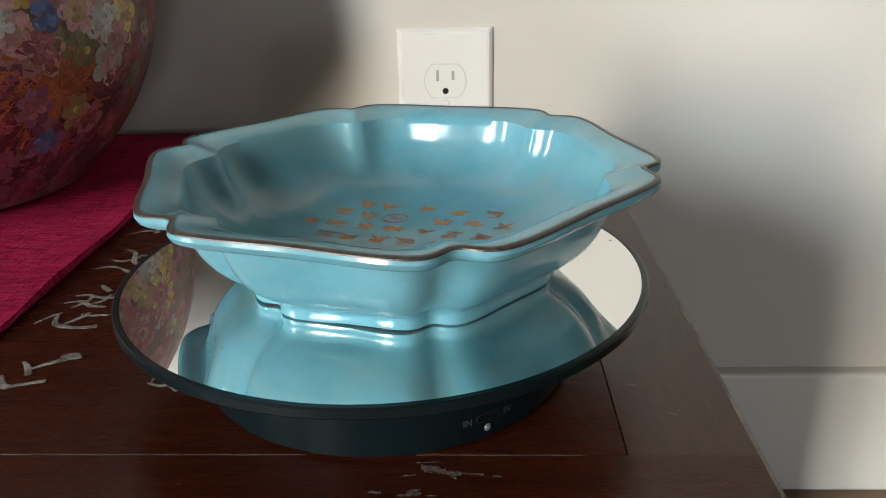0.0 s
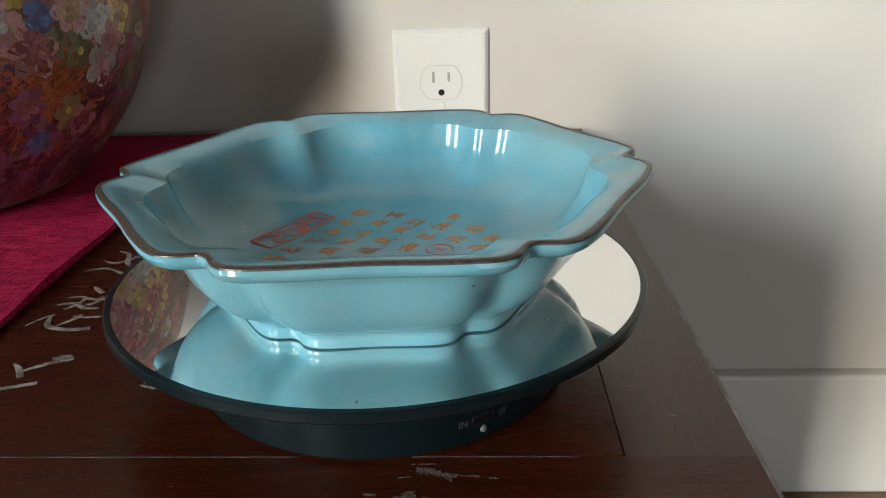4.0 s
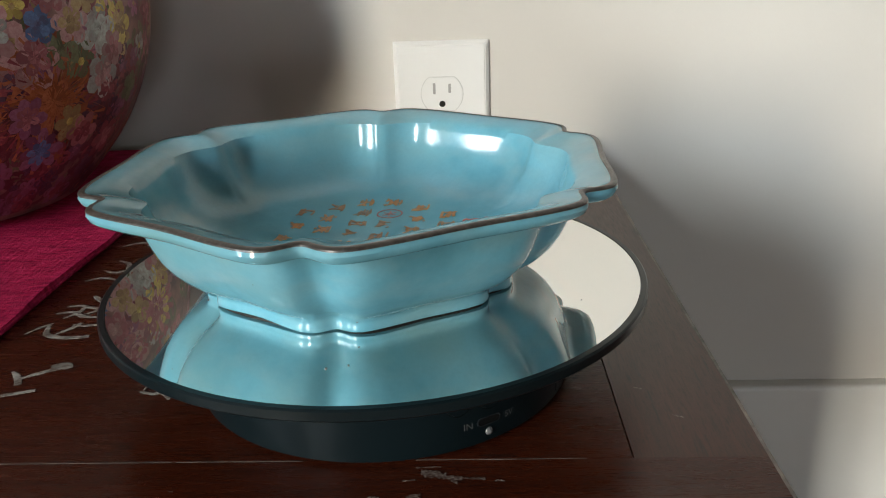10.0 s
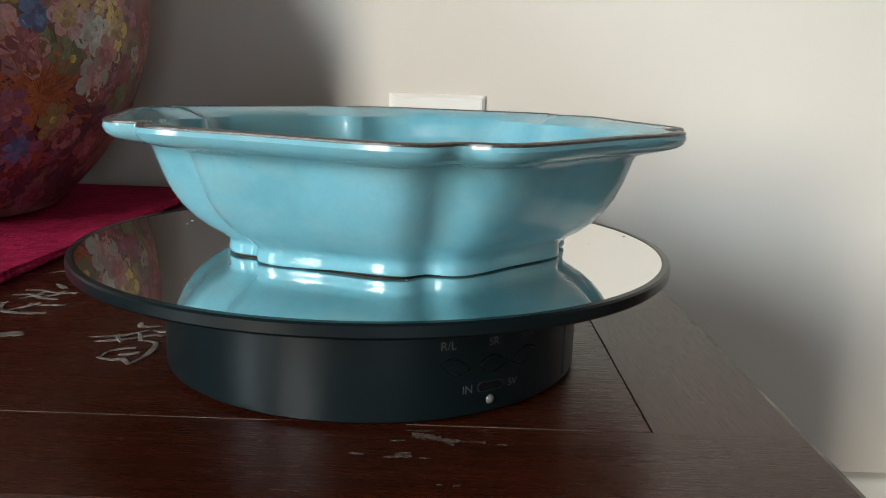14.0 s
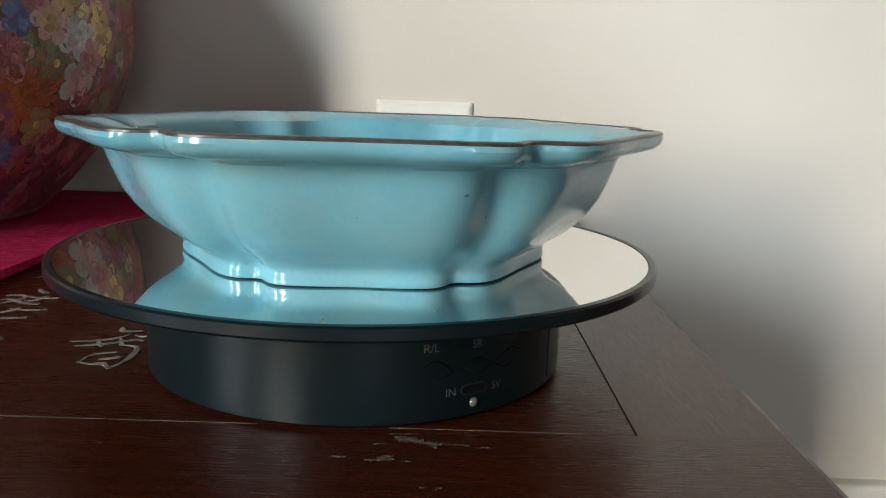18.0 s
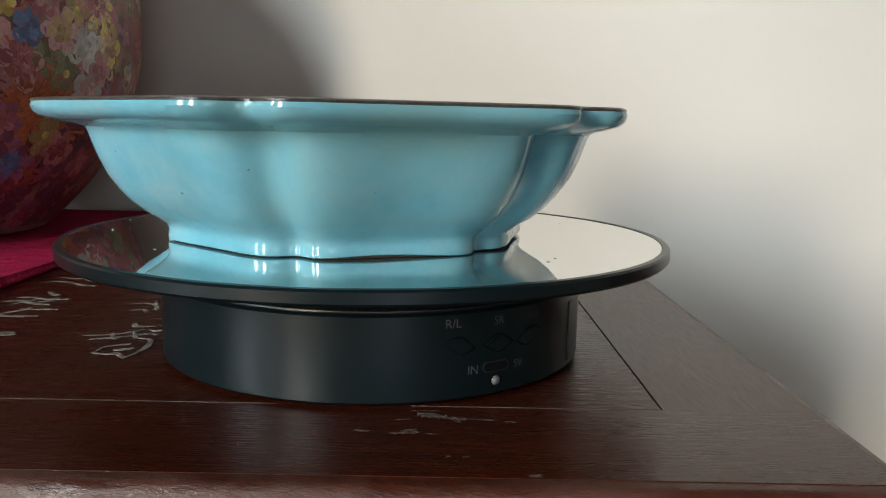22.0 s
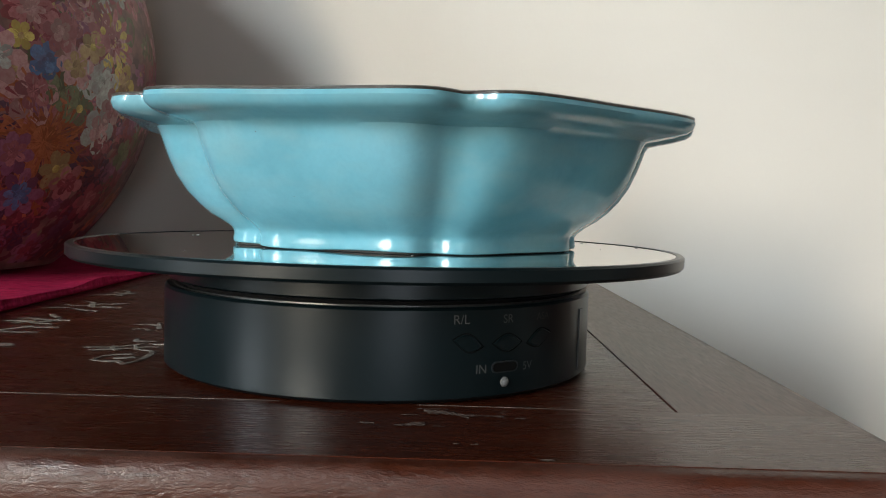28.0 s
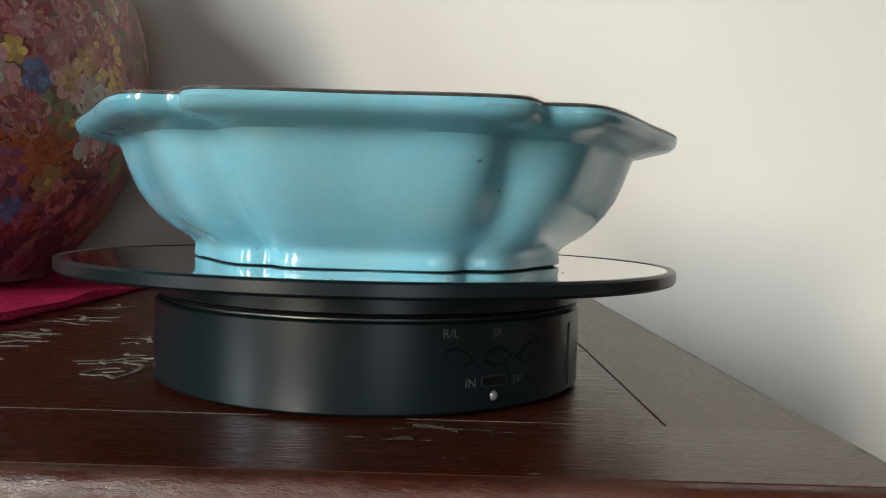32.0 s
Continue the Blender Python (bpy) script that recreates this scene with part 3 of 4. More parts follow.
inlay("inlaid_character", [(1.8, (-106, 49), (-100, 51), (-94, 47)), (1.6, (-102, 37), (-98, 40), (-95, 36)), (1.8, (-90, 52), (-84, 48), (-79, 52)), (1.6, (-98, 56), (-95, 48), (-92, 40)), (2.0, (-88, 40), (-82, 38), (-77, 41))])
inlay("inlaid_character", [(2.0, (-106, 92), (-98, 96), (-90, 93)), (2.0, (-102, 104), (-95, 100), (-86, 106)), (1.8, (-97, 112), (-94, 102), (-95, 88))])

# ---- dark chest by the same wall, unseen, added to darken the bowl's reflection ----
HX0, HX1, HY0, HTOP = 0.60, 1.42, -0.03, 0.05
chest = thing("unseen_wooden_chest", "unseen dark wooden chest added to darken the bowl glaze reflection", "chest")
part("chest_top", box(HX0 - 0.012, HY0 - 0.012, HTOP - 0.022, HX1 + 0.012, 0.376, HTOP, 0.004), M["wood_x"], chest)
part("chest_body", box(HX0, HY0, FLOOR + 0.05, HX1, 0.376, HTOP - 0.022, 0.003), M["wood_x"], chest)
for k in range(2):
    w = (HX1 - HX0 - 0.06) / 2
    x = HX0 + 0.02 + k * (w + 0.02)
    drawer = part("drawer", box(x, HY0 - 0.012, FLOOR + 0.09, x + w, HY0, HTOP - 0.06, 0.003), M["wood_x"], chest)
    knob = bmesh.new()
    bmesh.ops.create_uvsphere(knob, u_segments=16, v_segments=10, radius=0.012, matrix=Matrix.Translation((x + w / 2, HY0 - 0.02, (FLOOR + HTOP) / 2)))
    part("knob", knob, M["track"], drawer, smooth=True)
for x in (HX0 + 0.01, HX1 - 0.05):
    for y in (HY0 + 0.01, 0.326):
        part("leg", box(x, y, FLOOR, x + 0.04, y + 0.04, FLOOR + 0.05, 0.002), M["wood_x"], chest)

# ---- runner cloth ----
CX1, CY0 = -0.174, 0.005
bm = bmesh.new()
NX, NY = 60, 60
grid = {}
for i in range(NX + 1):
    for j in range(NY + 1):
        x = CX1 - 0.40 * i / NX
        y = CY0 + (TY1 - 0.012 - CY0) * j / NY
        wob = 0.0022 * noise.noise(Vector((x * 14, y * 14, 0.3)))
        edge = 0.0035 * math.exp(-((i / 2.0) ** 2))
        h = 0.0026 + max(0, wob) + edge * (0.6 + 0.8 * noise.noise(Vector((0, y * 22, 1.7))))
        sx = 0.004 * noise.noise(Vector((0, y * 9, 5.0))) if i == 0 else 0
        grid[i, j] = bm.verts.new((x + sx, y, h))
for i in range(NX):
    for j in range(NY):
        bm.faces.new((grid[i, j], grid[i, j + 1], grid[i + 1, j + 1], grid[i + 1, j]))
bmesh.ops.recalc_face_normals(bm, faces=bm.faces[:])
geo = bmesh.ops.extrude_face_region(bm, geom=bm.faces[:])
for v in geo["geom"]:
    if isinstance(v, bmesh.types.BMVert):
        v.co.z = 0.0003
bmesh.ops.recalc_face_normals(bm, faces=bm.faces[:])
runner = thing("table_runner", "magenta woven silk runner lying under the flowered vase", "table runner")
part("cloth", bm, M["cloth"], runner, smooth=True)
hem = bmesh.new()
loops = []
for k in range(121):
    y = CY0 + (TY1 - 0.012 - CY0) * k / 120
    x = CX1 + 0.004 * noise.noise(Vector((0, y * 9, 5.0))) - 0.0006
    h = 0.0014 + 0.0007 * noise.noise(Vector((0, y * 60, 2.0)))
    loops.append([hem.verts.new((x + h * math.cos(a) * 0.9, y, max(0.0002, 0.0017 + h * math.sin(a)))) for a in (2 * math.pi * i / 10 for i in range(10))])
for A, B in zip(loops, loops[1:]):
    for i in range(10):
        hem.faces.new((A[i], A[(i + 1) % 10], B[(i + 1) % 10], B[i]))
bmesh.ops.recalc_face_normals(hem, faces=hem.faces[:])
part("hem", hem, M["cloth"], runner, "rolled edge of the runner", smooth=True)

# ---- vase ----
VX, VY, VZ, VR = -0.332, 0.227, 0.130, 0.160
# the last two, maroon and plum, put shade into the lower petals
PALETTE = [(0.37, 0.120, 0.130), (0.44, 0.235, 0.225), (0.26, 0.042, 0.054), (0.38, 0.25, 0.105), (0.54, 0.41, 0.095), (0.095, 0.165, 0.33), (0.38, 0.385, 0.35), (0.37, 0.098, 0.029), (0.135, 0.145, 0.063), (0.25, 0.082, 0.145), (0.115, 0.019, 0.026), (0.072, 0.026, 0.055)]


def enamel(name, c):
    """Painted petals: each one its own tone, brushed and mottled."""
    m, N, L, b = material(name, 0.42, 0.0, 0.0)
    geo, v = N.new("ShaderNodeNewGeometry"), coords(N, L)
    fine, cloud = tex(N, L, v, 420, 5, 0.7), tex(N, L, v, 120, 4)
    tone = ramp(N, L, geo.outputs["Random Per Island"], (0.0, tuple(x * 0.55 for x in c)), (0.5, c), (1.0, tuple(min(1, x * 1.25 + 0.03) for x in c)))
    tone = mix(N, L, ramp(N, L, fine.outputs["Fac"], (0.40, (0, 0, 0)), (0.62, (0.45,) * 3)), tone, (c[0] * 0.55 + 0.03, c[1] * 0.3, c[2] * 0.35))
    tone = mix(N, L, ramp(N, L, cloud.outputs["Fac"], (0.5, (0, 0, 0)), (0.7, (0.35,) * 3)), tone, (0.16, 0.05, 0.045))
    L.new(tone, b.inputs["Base Color"])
    return m


vase_base = plain("dark_red_enamel_ground", (0.22, 0.105, 0.090), 0.45, vary=0.5, scale=70)
ENAMEL = [enamel("flower_enamel_%s" % n, c) for n, c in zip("rose pink crimson ochre yellow blue white orange leaf violet maroon plum".split(), PALETTE)]
vase = thing("flowered_vase", "large round porcelain vase covered in painted multicoloured flowers", "vase", at=pose(VX, VY, 0.0066))


def vase_r(z):
    """Radius of the vase at height z over its foot."""
    k = (z - VZ) / VR
    if k < -0.62:
        lo = VR * math.sqrt(1 - 0.62 ** 2)
        s = (-0.62 - k) / 0.22
        return lo - 0.028 * s - 0.006 * s * s
    if k < 0.93:
        return VR * math.sqrt(1 - min(abs(k), 0.93) ** 2)
    return VR * math.sqrt(1 - 0.93 ** 2)


prof = [(0, 0.001, 0)] + [(vase_r(0.0 + 0.31 * i / 60), 0.31 * i / 60, 0) for i in range(61)] + [(0.045, 0.318, 0), (0.0, 0.318, 0)]
part("vase_body", sweep(prof, lambda r, k, a: r, 96), vase_base, vase, smooth=True)
fl = [bmesh.new() for _ in PALETTE]


def on_vase(a, z, lift):
    r = vase_r(z) + lift
    return (r * math.cos(a), r * math.sin(a), z)


def petal(bm, a, z, rad, ang, ln, wd, lift):
    """A petal as a thin leaf on the vase from (a, z), pointing along ang."""
    c, s = math.cos(ang), math.sin(ang)
    pts = []
    for u, w in ((rad, 0.12), (rad + ln * 0.35, 0.42), (rad + ln * 0.75, 0.5), (rad + ln, 0.2), (rad + ln * 1.0, -0.2), (rad + ln * 0.75, -0.5), (rad + ln * 0.35, -0.42), (rad, -0.12)):
        x, y = u * c - w * wd * s, u * s + w * wd * c
        zz = min(max(z + y, 0.004), 0.30)
        pts.append(on_vase(a + x / max(vase_r(zz), 0.05), zz, lift))
    bm.faces.new([bm.verts.new(p) for p in pts])


def flower(a, z, size, petals, cols, rnd, rings=1, hollow=0.0, lift=0.0):
    lift = lift or 0.00005 + 0.00013 * rnd.random()
    for k in range(rings):
        f = 1 - k / (rings + 0.4)
        n = petals - k
        for i in range(n):
            ang = 2 * math.pi * (i + 0.5 * k) / n + rnd.uniform(-0.12, 0.12)
            ln = size * f * rnd.uniform(0.85, 1.1)
            petal(fl[cols[k % len(cols)]], a, z, size * hollow * f, ang, ln * (1 - hollow), size * f * 2.3 * math.pi / n * 0.52, lift + 0.000015 * k)
    for i in range(6):
        ang = math.pi * i / 3
        petal(fl[cols[-1]], a, z, 0, ang, size * 0.22, size * 0.22, lift + 0.000015 * rings)


rnd = random.Random(4)
for i in range(1700):
    a, z = rnd.uniform(-math.pi, math.pi), 0.004 + 0.296 * rnd.random()
    if not (-2.4 < a < 0.9):
        continue
    k = rnd.random()
    size = rnd.uniform(0.006, 0.0155)
    if k < 0.2:
        for j in range(3):
            petal(fl[8], a, z, 0, rnd.uniform(0, 6.3), size * 1.2, size * 0.7, 0.00005)
    else:
        # crimson and violet low down, darkened to hold the lower half's shade
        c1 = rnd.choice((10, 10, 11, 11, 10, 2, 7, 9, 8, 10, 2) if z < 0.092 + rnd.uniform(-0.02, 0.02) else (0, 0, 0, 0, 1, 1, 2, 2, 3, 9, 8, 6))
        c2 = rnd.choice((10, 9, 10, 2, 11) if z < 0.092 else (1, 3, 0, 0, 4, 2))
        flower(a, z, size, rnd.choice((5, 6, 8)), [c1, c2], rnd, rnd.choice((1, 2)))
# the side turned to the wall
back = random.Random(14)
for i in range(700):
    a, z = back.uniform(0.9, 2 * math.pi - 2.4), 0.004 + 0.296 * back.random()
    # same darkened tones low down, shade included in the colour
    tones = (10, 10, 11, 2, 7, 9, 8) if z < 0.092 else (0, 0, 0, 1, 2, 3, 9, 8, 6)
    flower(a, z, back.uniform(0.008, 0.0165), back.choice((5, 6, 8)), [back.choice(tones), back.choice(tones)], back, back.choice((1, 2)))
lift0 = 0.00026
# the blooms that can be told apart: angle, height over the foot, size, petals, colours, rings, hollow
for a, z, size, n, cols, rings, hollow in ((-27, 0.074, 0.036, 9, (7, 7, 7), 3, 0.0), (-27, 0.074, 0.041, 26, (7, 2, 7, 7), 5, 0.0), (-20, 0.094, 0.011, 5, (8, 4), 1, 0.0), (-25, 0.102, 0.012, 5, (8, 8), 1, 0.0), (0, 0.072, 0.010, 5, (8, 8), 1, 0.0), (-32, 0.142, 0.019, 9, (2, 0, 1), 3, 0.0), (-31, 0.100, 0.017, 6, (1, 0), 2, 0.0), (-6, 0.042, 0.013, 6, (2, 0), 2, 0.0),
                                           (-29, 0.116, 0.011, 5, (5, 5), 2, 0.0), (-12, 0.1355, 0.022, 16, (0, 1), 2, 0.0), (-12, 0.1355, 0.0165, 12, (4, 4), 1, 0.5), (-12, 0.1355, 0.0095, 8, (0, 2), 2, 0.0), (-7, 0.112, 0.013, 5, (4, 3), 2, 0.0), (-15, 0.111, 0.015, 5, (6, 6), 2, 0.0),
                                           (-22, 0.117, 0.014, 6, (1, 3), 2, 0.0), (-34, 0.127, 0.008, 6, (4, 3), 1, 0.0),
                                           (-11, 0.074, 0.008, 5, (2, 2), 1, 0.0), (-13, 0.084, 0.015, 5, (6, 1), 2, 0.0), (-26, 0.134, 0.012, 6, (0, 1), 2, 0.0), (-22, 0.060, 0.011, 6, (3, 4), 1, 0.0), (-29, 0.045, 0.014, 8, (9, 5), 2, 0.0),
                                           (-15, 0.140, 0.011, 6, (0, 4), 1, 0.0), (-18, 0.129, 0.010, 5, (3, 4), 1, 0.0), (-10, 0.098, 0.012, 6, (1, 0), 2, 0.0), (-33, 0.067, 0.013, 7, (9, 0), 2, 0.0), (-17, 0.052, 0.012, 6, (0, 2), 2, 0.0), (-38, 0.115, 0.014, 6, (1, 6), 2, 0.0)):
    rr = random.Random(int(a * 7 + z * 1000))
    lift0 += 0.000008
    flower(radians(a), z, size, n, list(cols), rr, rings, hollow, lift0)
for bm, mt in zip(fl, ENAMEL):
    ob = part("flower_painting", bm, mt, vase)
    tagged(ob, kind="stuff")

# ---- turntable ----
RB, ZB, RD, RM, ZD0, ZM = 0.0719, 0.0263, 0.1012, 0.0986, 0.0353, 0.0395
turntable = thing("display_turntable", "round black plastic motorised turntable with a mirror top", "turntable")
circ = lambda r, k, a: r
part("base", sweep([(0, 0.0004, 0), (RB - 0.0015, 0.0004, 0), (RB, 0.0015, 0), (RB, ZB - 0.0008, 0), (RB - 0.0008, ZB, 0), (0, ZB, 0)], circ, 160), M["plastic"], turntable, smooth=True)
part("bearing", sweep([(0, ZB - 0.001, 0), (RB - 0.0045, ZB - 0.001, 0), (RB - 0.0045, ZB + 0.002, 0), (0, ZB + 0.002, 0)], circ, 96), M["rubber"], turntable)
# ring added to make the thin bright highlight line in the gap
part("gap_glint_ring", sweep([(RB - 0.0034, ZB - 0.0004, 0), (RB - 0.0028, ZB - 0.0004, 0), (RB - 0.0028, ZB + 0.0002, 0), (RB - 0.0034, ZB + 0.0003, 0)], circ, 160, closed=True), M["track"], turntable, "thin metal ring standing in for the glint in the gap", smooth=True)
disc = part("platter", sweep([(0, ZB + 0.0016, 0), (RB - 0.002, ZB + 0.0016, 0), (RB - 0.001, ZB + 0.0022, 0), (RB - 0.001, ZD0, 0), (RD - 0.0008, ZD0, 0), (RD, ZD0 + 0.0008, 0), (RD, ZM - 0.0006, 0), (RD - 0.0006, ZM, 0), (RM + 0.0002, ZM, 0), (RM, ZM - 0.0008, 0), (0, ZM - 0.0008, 0)], circ, 200), M["plastic"], turntable, smooth=True)
mir = part("mirror", sweep([(0, ZM - 0.0005, 0), (RM - 0.0001, ZM - 0.0005, 0), (RM - 0.0001, ZM - 0.0002, 0), (0, ZM - 0.0002, 0)], circ, 200), M["mirror"], disc, "round silvered mirror plate")


def on_base(angle, z, lift=0.0):
    r = RB + lift
    return Vector((r * math.cos(radians(angle)), r * math.sin(radians(angle)), z))


def lettering(text, angle, z, size, mat, parent):
    """Printed words wrapped round the base."""
    cu = bpy.data.curves.new("lettering", "FONT")
    cu.body, cu.size, cu.align_x, cu.align_y = text, size, "CENTER", "CENTER"
    tmp = bpy.data.objects.new("tmp", cu)
    me = bpy.data.meshes.new_from_object(tmp)
    bpy.data.objects.remove(tmp)
    for v in me.vertices:
        v.co = on_base(angle + math.degrees(v.co.x / RB), z + v.co.y, 0.00008)
    ob = new("lettering", me)
    me.materials.append(mat)
    ob.parent = parent
    return ob


for text, a, z, size in (("R/L", -67.7, 0.0229, 0.0036), ("SR", -55.8, 0.0226, 0.0034), ("IN", -62.6, 0.0090, 0.0035), ("5V", -49.7, 0.0088, 0.0033)):
    lettering(text, a, z, size, M["print"], turntable)
lettering("ASA", -44.8, 0.0225, 0.0031, M["print_dim"], turntable)


def leaf_button(a, z, w, h, lean):
    """A raised leaf-shaped key with a groove round it."""
    key, gap = bmesh.new(), bmesh.new()
    pts = []
    for i in range(28):
        u = 2 * math.pi * i / 28
        x = math.cos(u)
        y = math.sin(u) * (1 - abs(x) ** 1.6) ** 0.6 if abs(x) < 1 else 0
        pts.append((x * w / 2, y * h / 2 + lean * x * w / 2))
    top = [key.verts.new(on_base(a + math.degrees(x * 0.9 / RB), z + y * 0.9, 0.0005)) for x, y in pts]
    low = [key.verts.new(on_base(a + math.degrees(x / RB), z + y, 0.00005)) for x, y in pts]
    for i in range(28):
        key.faces.new((low[i], low[(i + 1) % 28], top[(i + 1) % 28], top[i]))
    key.faces.new(top)
    bmesh.ops.recalc_face_normals(key, faces=key.faces[:])
    ob = part("button", key, M["plastic"], turntable)
    o = [gap.verts.new(on_base(a + math.degrees(x * 1.10 / RB), z + y * 1.16, 0.00006)) for x, y in pts]
    q = [gap.verts.new(on_base(a + math.degrees(x / RB), z + y, 0.00006)) for x, y in pts]
    for i in range(28):
        gap.faces.new((o[i], o[(i + 1) % 28], q[(i + 1) % 28], q[i]))
    part("button_gap", gap, M["rubber"], ob)


leaf_button(-65.9, 0.0165, 0.0090, 0.0048, -0.22)
leaf_button(-55.8, 0.0160, 0.0100, 0.0048, 0.0)
leaf_button(-46.0, 0.0165, 0.0100, 0.0048, 0.22)
# charging socket
port, hole = bmesh.new(), bmesh.new()
pts = []
for i in range(40):
    u = 2 * math.pi * i / 40
    pts.append((math.copysign(min(abs(math.cos(u)) * 0.0016 + 0.0030, 0.0046), math.cos(u)), 0.0016 * math.sin(u)))
A = [port.verts.new(on_base(-56.4 + math.degrees(x / RB), 0.0093 + y, 0.00035)) for x, y in pts]
B = [port.verts.new(on_base(-56.4 + math.degrees(x * 0.9 / RB), 0.0093 + y * 0.78, 0.00035)) for x, y in pts]
C = [port.verts.new(on_base(-56.4 + math.degrees(x / RB), 0.0093 + y, 0.0)) for x, y in pts]
for i in range(40):
    j = (i + 1) % 40
    port.faces.new((A[i], A[j], B[j], B[i])), port.faces.new((C[i], C[j], A[j], A[i]))
bmesh.ops.recalc_face_normals(port, faces=port.faces[:])
sock = part("charging_socket", port, M["rib"], turntable)
hole.faces.new([hole.verts.new(on_base(-56.4 + math.degrees(x * 0.92 / RB), 0.0093 + y * 0.8, 0.00015)) for x, y in pts])
part("socket_opening", hole, M["rubber"], sock)
led = bmesh.new()
bmesh.ops.create_uvsphere(led, u_segments=20, v_segments=12, radius=0.0016, matrix=Matrix.Translation(on_base(-56.3, 0.0050, -0.0006)))
part("indicator_lamp", led, M["led"], turntable, "milky white indicator lens", smooth=True)
part("side_groove", box(-0.0017, -0.0006, 0.003, 0.0017, 0.0004, 0.0225, 0.0003, 2), M["rib"], turntable, at=Matrix.Translation(on_base(-25, 0, 0.0)) @ Matrix.Rotation(radians(-25 - 90), 4, "Z"))
rnd = random.Random(11)
for k in range(9):
    a, r = rnd.uniform(0, 6.28), rnd.uniform(0.055, 0.096)
    bm = bmesh.new()
    bmesh.ops.create_icosphere(bm, subdivisions=1, radius=rnd.uniform(0.0002, 0.0005), matrix=Matrix.Translation((r * math.cos(a), r * math.sin(a), ZM - 0.0001)) @ Matrix.Diagonal((1.4, 1, 0.4, 1)))
    part("dust_speck", bm, M["dust"], disc)

# ---- bowl ----
FOOT_Z = ZM - 0.0001
SIDES = 6


NOTCHES = (-1.25, 62.5, 119.5, 179.5, 238.6, 301.2)       # degrees round the bowl
REACH = (-0.003, -0.020, 0.003, 0.001, 0.012, 0.000)       # how far each corner stands out


def shape(r, key, a):
    """Six-sided section with a cusped notch on each corner. key: hexagon share, notch depth, notch half-width (deg)."""
    hexa, depth, half = key
    t = (math.degrees(a) + 1.25) % 360 - 1.25
    k = max(i for i in range(6) if NOTCHES[i] <= t + 1e-9)
    n0, n1 = NOTCHES[k], NOTCHES[k + 1] if k < 5 else NOTCHES[0] + 360
    u = (t - n0) / (n1 - n0)
    m = abs(u - 0.5) * 60                                  # from the middle of the side
    d = 30 - m                                             # from the notch
    reach = REACH[k] * (1 - u) + REACH[(k + 1) % 6] * u
    f = 1 + hexa * (1 / math.cos(radians(m)) - 1 + reach)
    return r * (f + 0.008 * hexa * math.sin(radians(d) * 6) ** 2 - depth * math.exp(-((d / half) ** 1.55)))


RIM, BODY, FOOT = (1.0, 0.140, 4.2), (1.0, 0.160, 6.0), (1.0, 0.15, 5.2)
OUT = [(0.0, 0.0020, FOOT), (0.0485, 0.0020, FOOT), (0.0515, 0.0, FOOT), (0.0562, 0.0, FOOT), (0.0570, 0.0003, FOOT), (0.0572, 0.0009, FOOT), (0.0571, 0.0020, FOOT), (0.0569, 0.0032, FOOT),
       (0.0571, 0.0043, FOOT), (0.0578, 0.0053, FOOT), (0.0590, 0.0062, FOOT), (0.0610, 0.0073, BODY), (0.0643, 0.0093, BODY), (0.0677, 0.0121, BODY), (0.0713, 0.0160, BODY), (0.0743, 0.0205, BODY), (0.0765, 0.0254, BODY), (0.0781, 0.0298, BODY),
       (0.0790, 0.0326, BODY), (0.0799, 0.0341, BODY), (0.0820, 0.0350, RIM), (0.0862, 0.0358, RIM), (0.0898, 0.0368, RIM), (0.0915, 0.0380, RIM), (0.0922, 0.0396, RIM)]
WELL = (1.0, 0.163, 6.6)
INN = [(0.0918, 0.0411, RIM), (0.0902, 0.0417, RIM), (0.0870, 0.0413, RIM), (0.0835, 0.0405, RIM), (0.0805, 0.0395, RIM), (0.0785, 0.0380, WELL), (0.0774, 0.0350, WELL), (0.0762, 0.0308, WELL), (0.0744, 0.0263, WELL),
       (0.0712, 0.0216, WELL), (0.0662, 0.0172, (1.0, 0.12, 7.6)), (0.0595, 0.0141, (0.9, 0.06, 7)), (0.0515, 0.0121, (0.5, 0.01, 10)), (0.038, 0.0108, (0.1, 0, 10)), (0.022, 0.0104, (0, 0, 10)), (0.0, 0.0102, (0, 0, 10))]
HIGH = 1.035
OUT, INN = [[(r if r < 0.081 else 0.081 + (r - 0.081) * 0.93, z, k) for r, z, k in q] for q in (OUT, INN)]
OUT, INN = [[(r, z * HIGH, k) for r, z, k in q] for q in (OUT, INN)]


def sagged(bm, low=0.0012, at=232.0, wide=34.0):
    """One stretch of the rim sank a little in the kiln."""
    for v in bm.verts:
        d = (math.degrees(math.atan2(v.co.y, v.co.x)) - at + 180) % 360 - 180
        v.co.z -= low * math.exp(-(d / wide) ** 2) * max(0.0, v.co.z / 0.043) ** 2
    return bm


def warped(bm):
    """The foot's edge is uneven and stands clear of the mirror in places."""
    for v in bm.verts:
        a = math.atan2(v.co.y, v.co.x)
        v.co.z += 0.00042 * max(0.0, 1 + 0.6 * math.sin(5 * a + 0.7) + 0.5 * math.sin(8 * a + 2.0)) * (0.65 + 0.45 * math.cos(a - 2.4)) * max(0.0, 1 - v.co.z / 0.006)
    return bm


